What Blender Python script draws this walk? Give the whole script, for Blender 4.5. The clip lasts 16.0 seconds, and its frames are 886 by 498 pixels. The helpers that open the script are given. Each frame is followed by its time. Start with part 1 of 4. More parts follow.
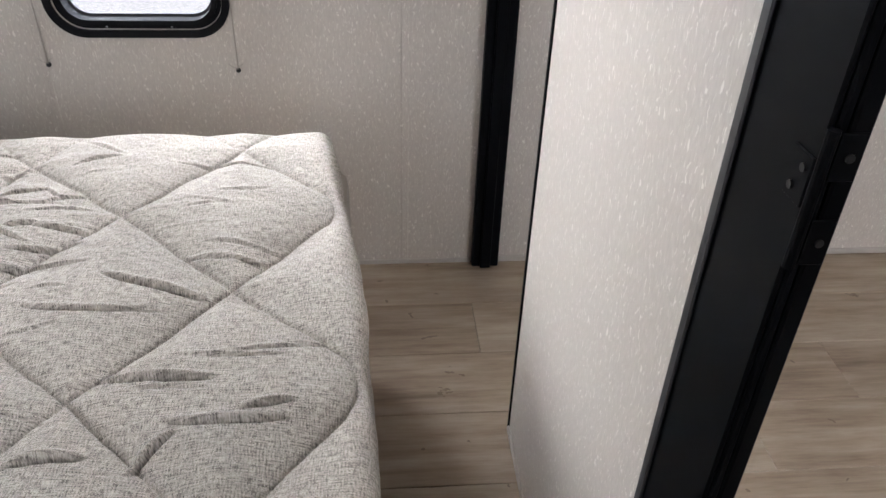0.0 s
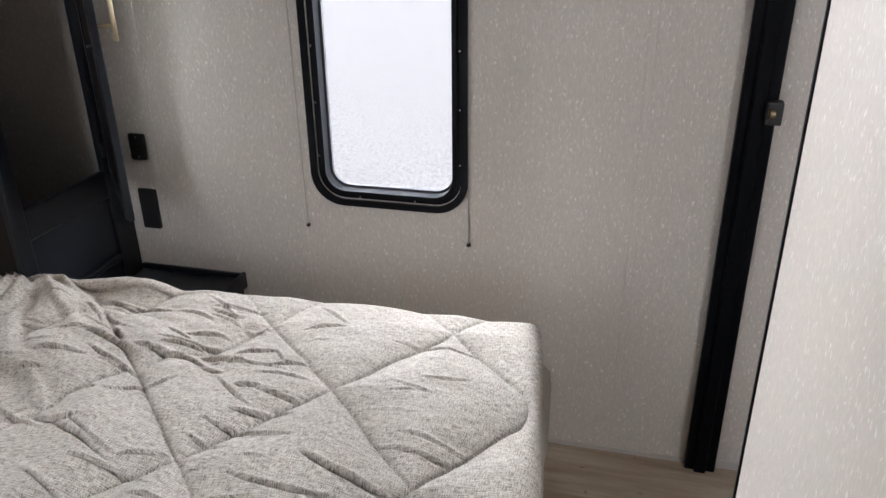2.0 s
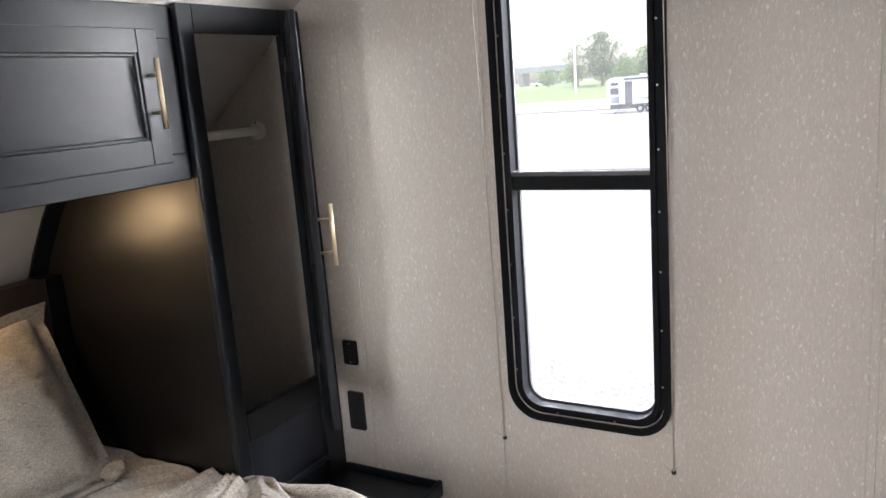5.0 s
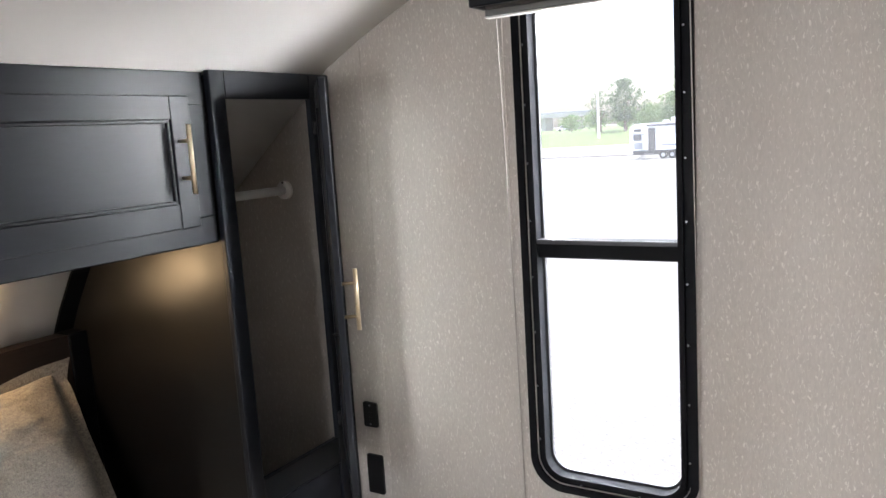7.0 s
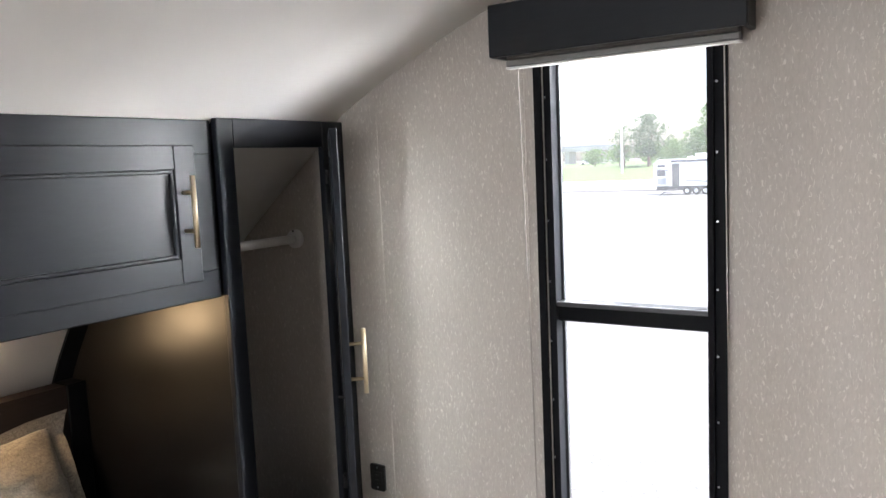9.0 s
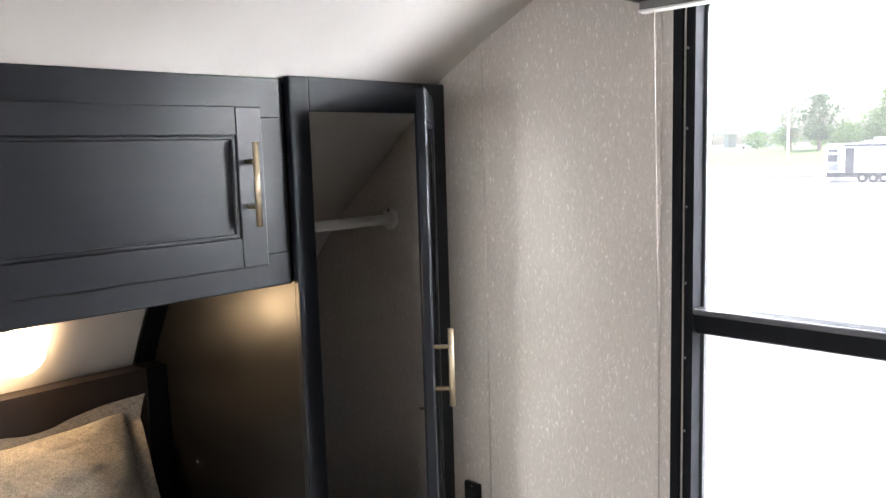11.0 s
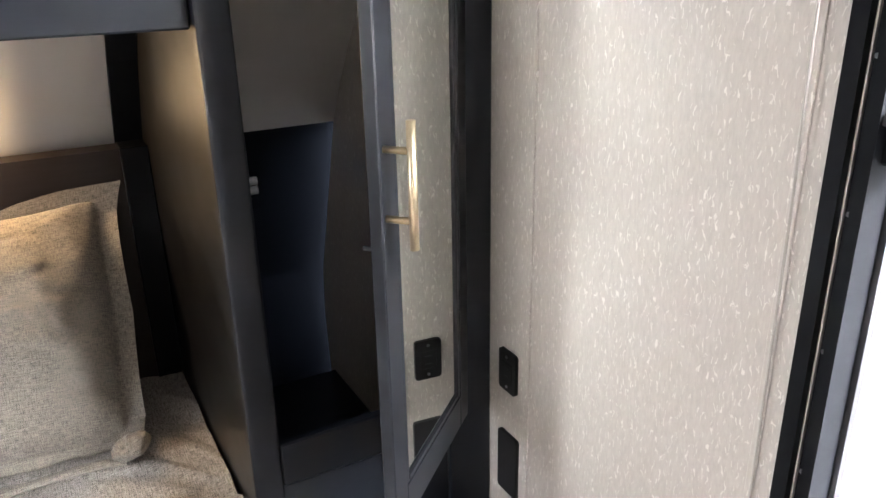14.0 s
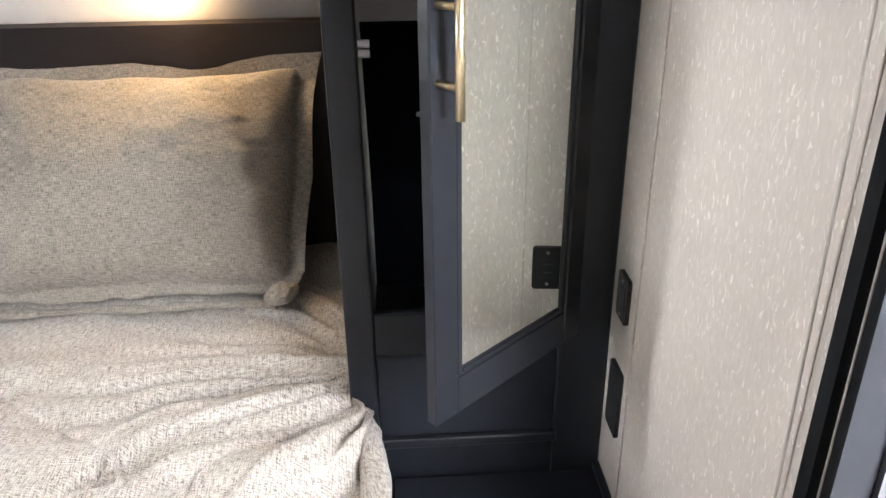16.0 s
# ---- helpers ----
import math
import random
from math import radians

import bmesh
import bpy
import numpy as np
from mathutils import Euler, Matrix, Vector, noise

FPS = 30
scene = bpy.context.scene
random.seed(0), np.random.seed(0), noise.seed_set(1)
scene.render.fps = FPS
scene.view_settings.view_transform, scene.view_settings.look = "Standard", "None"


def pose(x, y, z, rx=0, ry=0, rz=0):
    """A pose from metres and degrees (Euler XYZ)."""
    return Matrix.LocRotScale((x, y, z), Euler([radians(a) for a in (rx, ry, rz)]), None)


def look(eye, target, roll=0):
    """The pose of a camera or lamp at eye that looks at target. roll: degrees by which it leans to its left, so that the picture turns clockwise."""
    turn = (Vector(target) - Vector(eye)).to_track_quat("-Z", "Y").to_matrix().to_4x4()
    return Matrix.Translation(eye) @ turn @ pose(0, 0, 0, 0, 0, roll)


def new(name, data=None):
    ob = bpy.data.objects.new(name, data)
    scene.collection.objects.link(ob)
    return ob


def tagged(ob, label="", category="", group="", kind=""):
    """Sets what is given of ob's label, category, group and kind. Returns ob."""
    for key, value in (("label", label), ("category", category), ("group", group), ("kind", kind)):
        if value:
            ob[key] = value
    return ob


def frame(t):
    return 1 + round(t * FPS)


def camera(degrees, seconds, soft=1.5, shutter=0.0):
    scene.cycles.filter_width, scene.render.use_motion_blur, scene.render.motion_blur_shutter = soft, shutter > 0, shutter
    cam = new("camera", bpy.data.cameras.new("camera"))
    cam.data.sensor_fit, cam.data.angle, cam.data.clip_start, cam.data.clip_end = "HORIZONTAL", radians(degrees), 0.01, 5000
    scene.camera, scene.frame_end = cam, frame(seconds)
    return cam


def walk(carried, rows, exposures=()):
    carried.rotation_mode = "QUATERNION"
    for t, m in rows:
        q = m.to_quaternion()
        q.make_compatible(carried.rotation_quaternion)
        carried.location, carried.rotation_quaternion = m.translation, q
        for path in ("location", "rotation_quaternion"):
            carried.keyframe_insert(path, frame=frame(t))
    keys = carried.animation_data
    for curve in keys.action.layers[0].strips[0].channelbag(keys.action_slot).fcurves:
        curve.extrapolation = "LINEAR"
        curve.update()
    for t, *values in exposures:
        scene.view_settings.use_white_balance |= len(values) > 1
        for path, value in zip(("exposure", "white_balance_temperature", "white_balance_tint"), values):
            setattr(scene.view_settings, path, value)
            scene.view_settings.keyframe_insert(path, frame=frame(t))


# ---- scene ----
cam = camera(59.9, 16.0)
PATH = [
    (0, (0.089, 0.167, 1.396), (0.258, 1.814, 0.274), 2.1),
    (0.5, (0.068, 0.173, 1.431), (0.199, 1.855, 0.358), 1.9),
    (1, (0.077, 0.195, 1.447), (0.099, 1.917, 0.431), 1.7),
    (1.5, (0.121, 0.227, 1.482), (-0.086, 1.983, 0.546), 0.5),
    (2, (0.155, 0.248, 1.52), (-0.304, 2.004, 0.679), -0.7),
    (2.5, (0.178, 0.246, 1.539), (-0.428, 1.985, 0.759), -0.9),
    (3, (0.19, 0.257, 1.56), (-0.52, 1.98, 0.835), -1.1),
    (3.5, (0.185, 0.262, 1.574), (-0.634, 1.97, 0.93), -2.0),
    (4, (0.177, 0.281, 1.605), (-0.699, 1.99, 1.045), -3.6),
    (4.5, (0.178, 0.288, 1.627), (-0.762, 1.991, 1.16), -4.5),
    (4.7, (0.178, 0.301, 1.631), (-0.789, 1.996, 1.194), -4.6),
    (7, (0.164, 0.323, 1.699), (-0.879, 2.004, 1.404), -3.6),
    (7.5, (0.151, 0.338, 1.715), (-0.899, 2.022, 1.466), -3.3),
    (8, (0.139, 0.365, 1.737), (-0.907, 2.055, 1.512), -3.2),
    (8.2, (0.142, 0.363, 1.747), (-0.908, 2.05, 1.528), -3.2),
    (10.3, (0.043, 0.641, 1.757), (-1.209, 2.187, 1.551), -1.0),
    (10.5, (0.032, 0.665, 1.752), (-1.259, 2.178, 1.545), -1.1),
    (11, (0.0, 0.753, 1.728), (-1.383, 2.177, 1.479), -1.7),
    (11.5, (-0.041, 0.879, 1.71), (-1.48, 2.235, 1.407), -1.3),
    (12, (-0.081, 0.998, 1.682), (-1.584, 2.266, 1.316), -0.5),
    (12.5, (-0.107, 1.1, 1.65), (-1.671, 2.268, 1.216), -0.6),
    (13, (-0.153, 1.216, 1.61), (-1.738, 2.313, 1.075), -0.5),
    (13.5, (-0.209, 1.352, 1.58), (-1.817, 2.36, 0.951), -0.4),
    (14, (-0.266, 1.468, 1.556), (-1.903, 2.359, 0.828), -1.1),
    (14.5, (-0.308, 1.537, 1.523), (-1.978, 2.276, 0.708), -1.1),
    (15, (-0.292, 1.62, 1.498), (-2.014, 2.154, 0.632), -1.3),
    (15.5, (-0.239, 1.737, 1.486), (-2.009, 2.049, 0.608), -0.7),
    (16, (-0.208, 1.791, 1.459), (-2.007, 1.893, 0.591), -0.8),
]
walk(cam, [(t, look(eye, target, roll)) for t, eye, target, roll in PATH], [(0.0, 1.42, 6300, 12), (1.5, 1.22, 6250, 12), (2.5, 1.42, 6300, 12), (4.0, 1.62, 6450, 13), (8.0, 1.76, 6350, 11), (11.0, 2.0, 6350, 12), (12.5, 2.32, 6350, 12), (14.0, 2.5, 6350, 12), (16.0, 2.4, 6350, 12)])

# ---- world, sun, light ----
world = bpy.data.worlds.new("sky")
scene.world = world
world.use_nodes = True
wn = world.node_tree
sky = wn.nodes.new("ShaderNodeTexSky")
sky.sky_type, sky.sun_disc = "NISHITA", False
sky.sun_elevation, sky.sun_rotation = radians(58), radians(70)
sky.dust_density = 3.0
wn.links.new(sky.outputs[0], wn.nodes["Background"].inputs[0])
wn.nodes["Background"].inputs[1].default_value = 0.15
SUN = bpy.data.lights.new("sun", "SUN")
SUN.energy, SUN.angle, SUN.color = 2.6, radians(0.6), (1.0, 0.96, 0.9)
sun = new("sun", SUN)
sun.matrix_world = look((30, -12, 55), (0, 0, 0))


FARX, HALLX = -0.40, 2.3        # x shifts from the near window: far side's, and an added unseen hall one


def window_lamp(name, eye, target, power, w, h, spread=180):
    lamp = bpy.data.lights.new(name, "AREA")
    lamp.shape, lamp.size, lamp.size_y = "RECTANGLE", w, h
    lamp.spread = radians(spread)
    lamp.energy, lamp.color = power, (0.97, 0.985, 1.0)
    ob = new(name, lamp)
    ob.matrix_world = look(eye, target)
    return ob


# four area lamps added outside, out of view, to strengthen the window's daylight
window_lamp("sky_fill_above_window", (-0.5, 3.0, 2.6), (-0.45, 0.75, 0.65), 58, 1.5, 0.9)
window_lamp("sky_fill_beside_window", (0.85, 2.95, 2.0), (-1.1, 1.75, 0.9), 44, 1.1, 1.1)
window_lamp("sky_fill_along_wall", (1.7, 2.74, 1.6), (-1.2, 2.0, 1.35), 60, 1.1, 1.4)
window_lamp("sky_fill_before_window", (-1.75, 3.1, 1.85), (0.4, 0.9, 0.7), 85, 1.3, 1.3)
window_lamp("daylight_window_far_side", (-0.5 + FARX, -0.36, 1.38), (-0.6, 1.6, 0.3), 3.2, 0.42, 1.25, 140)
# fill lamp added behind the unseen hall opening to brighten the next space
window_lamp("hall_fill_lamp", (-0.5 + HALLX, -0.36, 1.38), (-0.2 + HALLX, 2, 0.7), 9.5, 0.42, 1.25)


# ---- materials ----
def material(name, colour, rough=0.5, metal=0.0):
    m = bpy.data.materials.new(name)
    m.use_nodes = True
    b = m.node_tree.nodes["Principled BSDF"]
    b.inputs["Base Color"].default_value = (*colour, 1)
    b.inputs["Roughness"].default_value = rough
    b.inputs["Metallic"].default_value = metal
    return m, m.node_tree, b


def node(nt, kind, **values):
    n = nt.nodes.new(kind)
    for k, v in values.items():
        n.inputs[k].default_value = v
    return n


def maths(nt, op, a, b=None):
    n = nt.nodes.new("ShaderNodeMath")
    n.operation = op
    for i, v in enumerate((a, b)):
        if v is None:
            continue
        if isinstance(v, (int, float)):
            n.inputs[i].default_value = v
        else:
            nt.links.new(v, n.inputs[i])
    return n.outputs[0]


def ramp(nt, source, stops):
    r = nt.nodes.new("ShaderNodeValToRGB")
    e = r.color_ramp.elements
    e[0].position, e[0].color = stops[0][0], (*stops[0][1], 1)
    e[1].position, e[1].color = stops[-1][0], (*stops[-1][1], 1)
    for p, c in stops[1:-1]:
        x = e.new(p)
        x.color = (*c, 1)
    nt.links.new(source, r.inputs[0])
    return r.outputs[0]


def place(nt, scale=(1, 1, 1), rot=(0, 0, 0)):
    tc = nt.nodes.new("ShaderNodeTexCoord")
    mp = node(nt, "ShaderNodeMapping", Scale=scale, Rotation=rot)
    nt.links.new(tc.outputs["Object"], mp.inputs[0])
    return mp.outputs[0]


def noise_tex(nt, vec, scale, detail=4.0, rough=0.55):
    n = node(nt, "ShaderNodeTexNoise", Scale=scale, Detail=detail, Roughness=rough)
    nt.links.new(vec, n.inputs["Vector"])
    return n.outputs[0]


def mix(nt, fac, a, b, blend="MIX"):
    n = nt.nodes.new("ShaderNodeMix")
    n.data_type, n.blend_type = "RGBA", blend
    for i, v in ((0, fac), (6, a), (7, b)):
        if isinstance(v, (int, float)):
            n.inputs[i].default_value = v
        elif isinstance(v, tuple):
            n.inputs[i].default_value = (*v, 1)
        else:
            nt.links.new(v, n.inputs[i])
    return n.outputs[2]


def bump(nt, b, height, strength=0.2, distance=0.002):
    n = node(nt, "ShaderNodeBump", Strength=strength, Distance=distance)
    nt.links.new(height, n.inputs["Height"])
    nt.links.new(n.outputs[0], b.inputs["Normal"])


def flecks(nt, vec, cell, size, keep, offset):
    """Short curved threads: one in each cell of a jittered lattice. Gives a mask."""
    add = node(nt, "ShaderNodeVectorMath")
    add.inputs[1].default_value = offset
    nt.links.new(vec, add.inputs[0])
    warp = node(nt, "ShaderNodeTexNoise", Scale=1.9, Detail=0.5)
    nt.links.new(add.outputs[0], warp.inputs["Vector"])
    wob = nt.nodes.new("ShaderNodeVectorMath")
    wob.operation = "MULTIPLY_ADD"
    wob.inputs[1].default_value = (0.95, 0.3, 0)
    nt.links.new(warp.outputs["Color"], wob.inputs[0])
    nt.links.new(add.outputs[0], wob.inputs[2])
    vor = nt.nodes.new("ShaderNodeTexVoronoi")
    vor.voronoi_dimensions = "2D"
    vor.inputs["Scale"].default_value = cell
    nt.links.new(wob.outputs[0], vor.inputs["Vector"])
    sub = nt.nodes.new("ShaderNodeVectorMath")
    sub.operation = "SUBTRACT"
    nt.links.new(wob.outputs[0], sub.inputs[0])
    nt.links.new(vor.outputs["Position"], sub.inputs[1])
    xyz = nt.nodes.new("ShaderNodeSeparateXYZ")
    nt.links.new(sub.outputs[0], xyz.inputs[0])
    col = nt.nodes.new("ShaderNodeSeparateXYZ")
    nt.links.new(vor.outputs["Color"], col.inputs[0])
    tilt = maths(nt, "MULTIPLY", maths(nt, "SUBTRACT", col.outputs[0], 0.5), 0.7)
    lx = maths(nt, "ABSOLUTE", maths(nt, "ADD", xyz.outputs[0], maths(nt, "MULTIPLY", tilt, xyz.outputs[1])))
    lz = maths(nt, "ABSOLUTE", xyz.outputs[1])
    width = maths(nt, "MULTIPLY", maths(nt, "ADD", col.outputs[2], 0.35), size[0])
    a = maths(nt, "LESS_THAN", lx, width)
    length = maths(nt, "MULTIPLY", maths(nt, "ADD", col.outputs[2], 0.2), size[1])
    c = maths(nt, "LESS_THAN", lz, length)
    k = maths(nt, "LESS_THAN", col.outputs[1], keep)
    return maths(nt, "MULTIPLY", maths(nt, "MULTIPLY", a, c), k)


def wall_vinyl():
    m, nt, b = material("flecked_wall_vinyl", (0.5, 0.46, 0.42), 0.42)
    tc = nt.nodes.new("ShaderNodeTexCoord")
    s = nt.nodes.new("ShaderNodeSeparateXYZ")
    nt.links.new(tc.outputs["Object"], s.inputs[0])
    c = nt.nodes.new("ShaderNodeCombineXYZ")
    nt.links.new(maths(nt, "MULTIPLY", maths(nt, "ADD", s.outputs[0], s.outputs[1]), 84.0), c.inputs[0])
    nt.links.new(maths(nt, "MULTIPLY", s.outputs[2], 40.0), c.inputs[1])
    v = c.outputs[0]
    f1 = flecks(nt, v, 1.0, (0.055, 0.22), 0.85, (0, 0, 0))
    f2 = flecks(nt, v, 1.4, (0.042, 0.17), 0.8, (17.3, 4.1, 0))
    f = maths(nt, "MAXIMUM", f1, maths(nt, "MULTIPLY", f2, 0.8))
    raw = tc.outputs["Object"]
    broad = noise_tex(nt, raw, 2.3, 3)
    mp = node(nt, "ShaderNodeMapping", Scale=(240, 240, 70))
    nt.links.new(raw, mp.inputs[0])
    fine = noise_tex(nt, mp.outputs[0], 1.0, 3, 0.6)
    base = ramp(nt, fine, [(0.3, (0.432, 0.395, 0.356)), (0.7, (0.52, 0.476, 0.433))])
    base = mix(nt, maths(nt, "MULTIPLY", broad, 0.35), base, (0.48, 0.43, 0.39))
    out = mix(nt, maths(nt, "MULTIPLY", f, 0.5), base, (0.86, 0.82, 0.76))
    nt.links.new(out, b.inputs["Base Color"])
    bump(nt, b, maths(nt, "ADD", maths(nt, "MULTIPLY", fine, 0.6), f), 0.22, 0.0008)
    return m


def black_wood(name="black_stained_wood", rough=0.34, tint=(0.0078, 0.0092, 0.0128), spec=0.34):
    m, nt, b = material(name, tint, rough)
    b.inputs["Specular IOR Level"].default_value = spec
    grain = noise_tex(nt, place(nt, (14, 14, 120)), 1.0, 5, 0.65)
    smudge = noise_tex(nt, place(nt), 5.0, 3)
    nt.links.new(mix(nt, grain, tuple(t * 0.8 for t in tint), tuple(t * 1.5 for t in tint)), b.inputs["Base Color"])
    r = maths(nt, "ADD", maths(nt, "MULTIPLY", smudge, 0.2), rough - 0.1)
    nt.links.new(r, b.inputs["Roughness"])
    bump(nt, b, grain, 0.06, 0.0006)
    return m


def plain(name, colour, rough, metal=0.0, vary=0.12, scale=30.0, relief=0.05):
    m, nt, b = material(name, colour, rough, metal)
    n = noise_tex(nt, place(nt), scale, 4)
    nt.links.new(mix(nt, n, tuple(c * (1 - vary) for c in colour), tuple(min(1, c * (1 + vary)) for c in colour)), b.inputs["Base Color"])
    nt.links.new(maths(nt, "ADD", maths(nt, "MULTIPLY", n, 0.12), rough - 0.06), b.inputs["Roughness"])
    if relief:
        bump(nt, b, n, relief, 0.001)
    return m


def woven(name, dark, light, cells=420.0):
    """Heathered plain weave: two sets of threads, each of its own shade, crossing over and under."""
    m, nt, b = material(name, dark, 0.92)
    uv = nt.nodes.new("ShaderNodeTexCoord").outputs["UV"]

    def threads(sx, sy, detail=1.5):
        mp = node(nt, "ShaderNodeMapping", Scale=(sx, sy, 1))
        nt.links.new(uv, mp.inputs[0])
        return noise_tex(nt, mp.outputs[0], 1.0, detail, 0.6)

    xy = nt.nodes.new("ShaderNodeSeparateXYZ")
    nt.links.new(uv, xy.inputs[0])
    wander = maths(nt, "MULTIPLY", threads(35, 35), 5.0)
    cu = maths(nt, "SINE", maths(nt, "ADD", maths(nt, "MULTIPLY", xy.outputs[0], cells * math.pi), wander))
    cv = maths(nt, "SINE", maths(nt, "ADD", maths(nt, "MULTIPLY", xy.outputs[1], cells * math.pi), wander))
    over = maths(nt, "ADD", maths(nt, "MULTIPLY", maths(nt, "MULTIPLY", cu, cv), 0.9), 0.5)
    over = maths(nt, "MINIMUM", maths(nt, "MAXIMUM", over, 0.0), 1.0)
    warp, weft = threads(cells, cells * 0.17), threads(cells * 0.11, cells)
    slub = threads(20, 70, 2.5)
    pick = nt.nodes.new("ShaderNodeMix")
    pick.data_type = "FLOAT"
    for k, v in ((0, over), (2, warp), (3, weft)):
        nt.links.new(v, pick.inputs[k])
    t = maths(nt, "ADD", pick.outputs[0], maths(nt, "MULTIPLY", maths(nt, "SUBTRACT", slub, 0.5), 0.05))
    mid = tuple(a * 0.45 + c * 0.55 for a, c in zip(dark, light))
    nt.links.new(ramp(nt, t, [(0.34, dark), (0.5, mid), (0.66, light)]), b.inputs["Base Color"])
    b.inputs["Sheen Weight"].default_value = 0.15
    weave = maths(nt, "ADD", maths(nt, "MULTIPLY", maths(nt, "ABSOLUTE", maths(nt, "MULTIPLY", cu, cv)), 0.5), t)
    bump(nt, b, weave, 0.35, 0.0009)
    return m


def plank_wood():
    m, nt, b = material("wood_look_vinyl_plank", (0.3, 0.22, 0.15), 0.42)
    info = nt.nodes.new("ShaderNodeObjectInfo")
    tc = nt.nodes.new("ShaderNodeTexCoord")
    shift = nt.nodes.new("ShaderNodeVectorMath")
    shift.operation = "MULTIPLY_ADD"
    shift.inputs[1].default_value = (37.0, 53.0, 11.0)
    nt.links.new(info.outputs["Random"], shift.inputs[0])
    nt.links.new(tc.outputs["Object"], shift.inputs[2])
    v = shift.outputs[0]

    def at(scale, s=1.0, d=5, r=0.6):
        mp = node(nt, "ShaderNodeMapping", Scale=scale)
        nt.links.new(v, mp.inputs[0])
        return noise_tex(nt, mp.outputs[0], s, d, r)

    streak, cloud, fine = at((2.6, 34, 1), 1.0, 7, 0.68), at((3.0, 11, 1), 1.0, 5, 0.6), at((18, 260, 1), 1.0, 3)
    t = maths(nt, "ADD", maths(nt, "MULTIPLY", streak, 0.55), maths(nt, "MULTIPLY", cloud, 0.45))
    t = maths(nt, "ADD", t, maths(nt, "MULTIPLY", maths(nt, "SUBTRACT", info.outputs["Random"], 0.5), 0.16))
    c = ramp(nt, t, [(0.3, (0.17, 0.12, 0.083)), (0.45, (0.32, 0.245, 0.178)), (0.57, (0.42, 0.34, 0.26)), (0.72, (0.52, 0.44, 0.355))])
    c = mix(nt, maths(nt, "MULTIPLY", fine, 0.3), c, (0.25, 0.18, 0.12), "MULTIPLY")
    mp = node(nt, "ShaderNodeMapping", Scale=(7.5, 11, 1))
    nt.links.new(v, mp.inputs[0])
    knots = nt.nodes.new("ShaderNodeTexVoronoi")
    knots.voronoi_dimensions = "2D"
    knots.inputs["Scale"].default_value = 1.0
    wobble = nt.nodes.new("ShaderNodeVectorMath")
    wobble.operation = "ADD"
    wn_ = node(nt, "ShaderNodeTexNoise", Scale=2.4, Detail=3.0)
    nt.links.new(mp.outputs[0], wn_.inputs["Vector"])
    nt.links.new(mp.outputs[0], wobble.inputs[0])
    nt.links.new(wn_.outputs["Color"], wobble.inputs[1])
    nt.links.new(wobble.outputs[0], knots.inputs["Vector"])
    kr = nt.nodes.new("ShaderNodeSeparateXYZ")
    nt.links.new(knots.outputs["Color"], kr.inputs[0])
    k = maths(nt, "MULTIPLY", maths(nt, "LESS_THAN", knots.outputs["Distance"], 0.06), maths(nt, "LESS_THAN", kr.outputs[0], 0.3))
    c = mix(nt, maths(nt, "MULTIPLY", k, 0.55), c, (0.09, 0.055, 0.035))
    nt.links.new(c, b.inputs["Base Color"])
    bump(nt, b, streak, 0.12, 0.001)
    return m


def emitter(name, colour, strength):
    m, nt, b = material(name, colour, 0.4)
    b.inputs["Emission Color"].default_value = (*colour, 1)
    b.inputs["Emission Strength"].default_value = strength
    return m


def glass_pane():
    m, nt, b = material("window_glass", (1, 1, 1), 0.0)
    b.inputs["Transmission Weight"].default_value = 1.0
    b.inputs["IOR"].default_value = 1.02
    # a slight translucent share puts the view's washed-out glare into the pane
    veil, veil_mix = nt.nodes.new("ShaderNodeBsdfTranslucent"), nt.nodes.new("ShaderNodeMixShader")
    veil_mix.inputs[0].default_value = 0.011
    nt.links.new(b.outputs[0], veil_mix.inputs[1]), nt.links.new(veil.outputs[0], veil_mix.inputs[2])
    nt.links.new(veil_mix.outputs[0], nt.nodes["Material Output"].inputs["Surface"])
    return m


WALL = wall_vinyl()
BLACK = black_wood()
GLOSSBLACK = black_wood("dark_laminate", 0.33, (0.0040, 0.0035, 0.0034), 0.40)
BROWN = black_wood("dark_brown_laminate", 0.48, (0.0105, 0.0074, 0.0068), 0.2)
JAMB = black_wood("black_painted_jamb", 0.45, (0.0022, 0.0026, 0.0036), 0.07)
CEIL = plain("white_ceiling_panel", (0.73, 0.70, 0.67), 0.6, 0, 0.03, 9.0, 0.04)
TRIM = plain("pale_wall_trim", (0.42, 0.385, 0.355), 0.6, 0, 0.06)
FRAMEBLK = plain("black_window_frame", (0.009, 0.0095, 0.011), 0.5, 0, 0.15, 60, 0.03)
FRAMEBLK.node_tree.nodes["Principled BSDF"].inputs["Specular IOR Level"].default_value = 0.05
RUBBER = plain("black_rubber_seal", (0.012, 0.012, 0.013), 0.6)
STEEL = plain("screw_steel", (0.30, 0.30, 0.31), 0.3, 1.0, 0.1)
BRASS = plain("brushed_brass", (0.72, 0.61, 0.42), 0.3, 1.0, 0.1, 80)
DARKBRASS = plain("dull_brass", (0.33, 0.26, 0.16), 0.36, 1.0, 0.1, 80)
PLATE = plain("black_plastic", (0.012, 0.012, 0.013), 0.42)
WHITEPL = plain("white_plastic", (0.72, 0.71, 0.69), 0.4, 0, 0.04)
GREYRAIL = plain("grey_rail", (0.2, 0.195, 0.19), 0.4, 0.2)
DARKRAIL = plain("worn_dark_metal", (0.035, 0.035, 0.038), 0.4, 0.0)
SHADECLOTH = plain("brown_grey_shade_cloth", (0.085, 0.076, 0.07), 0.85, 0, 0.15, 60)
CORD = plain("grey_cord", (0.36, 0.33, 0.3), 0.8)
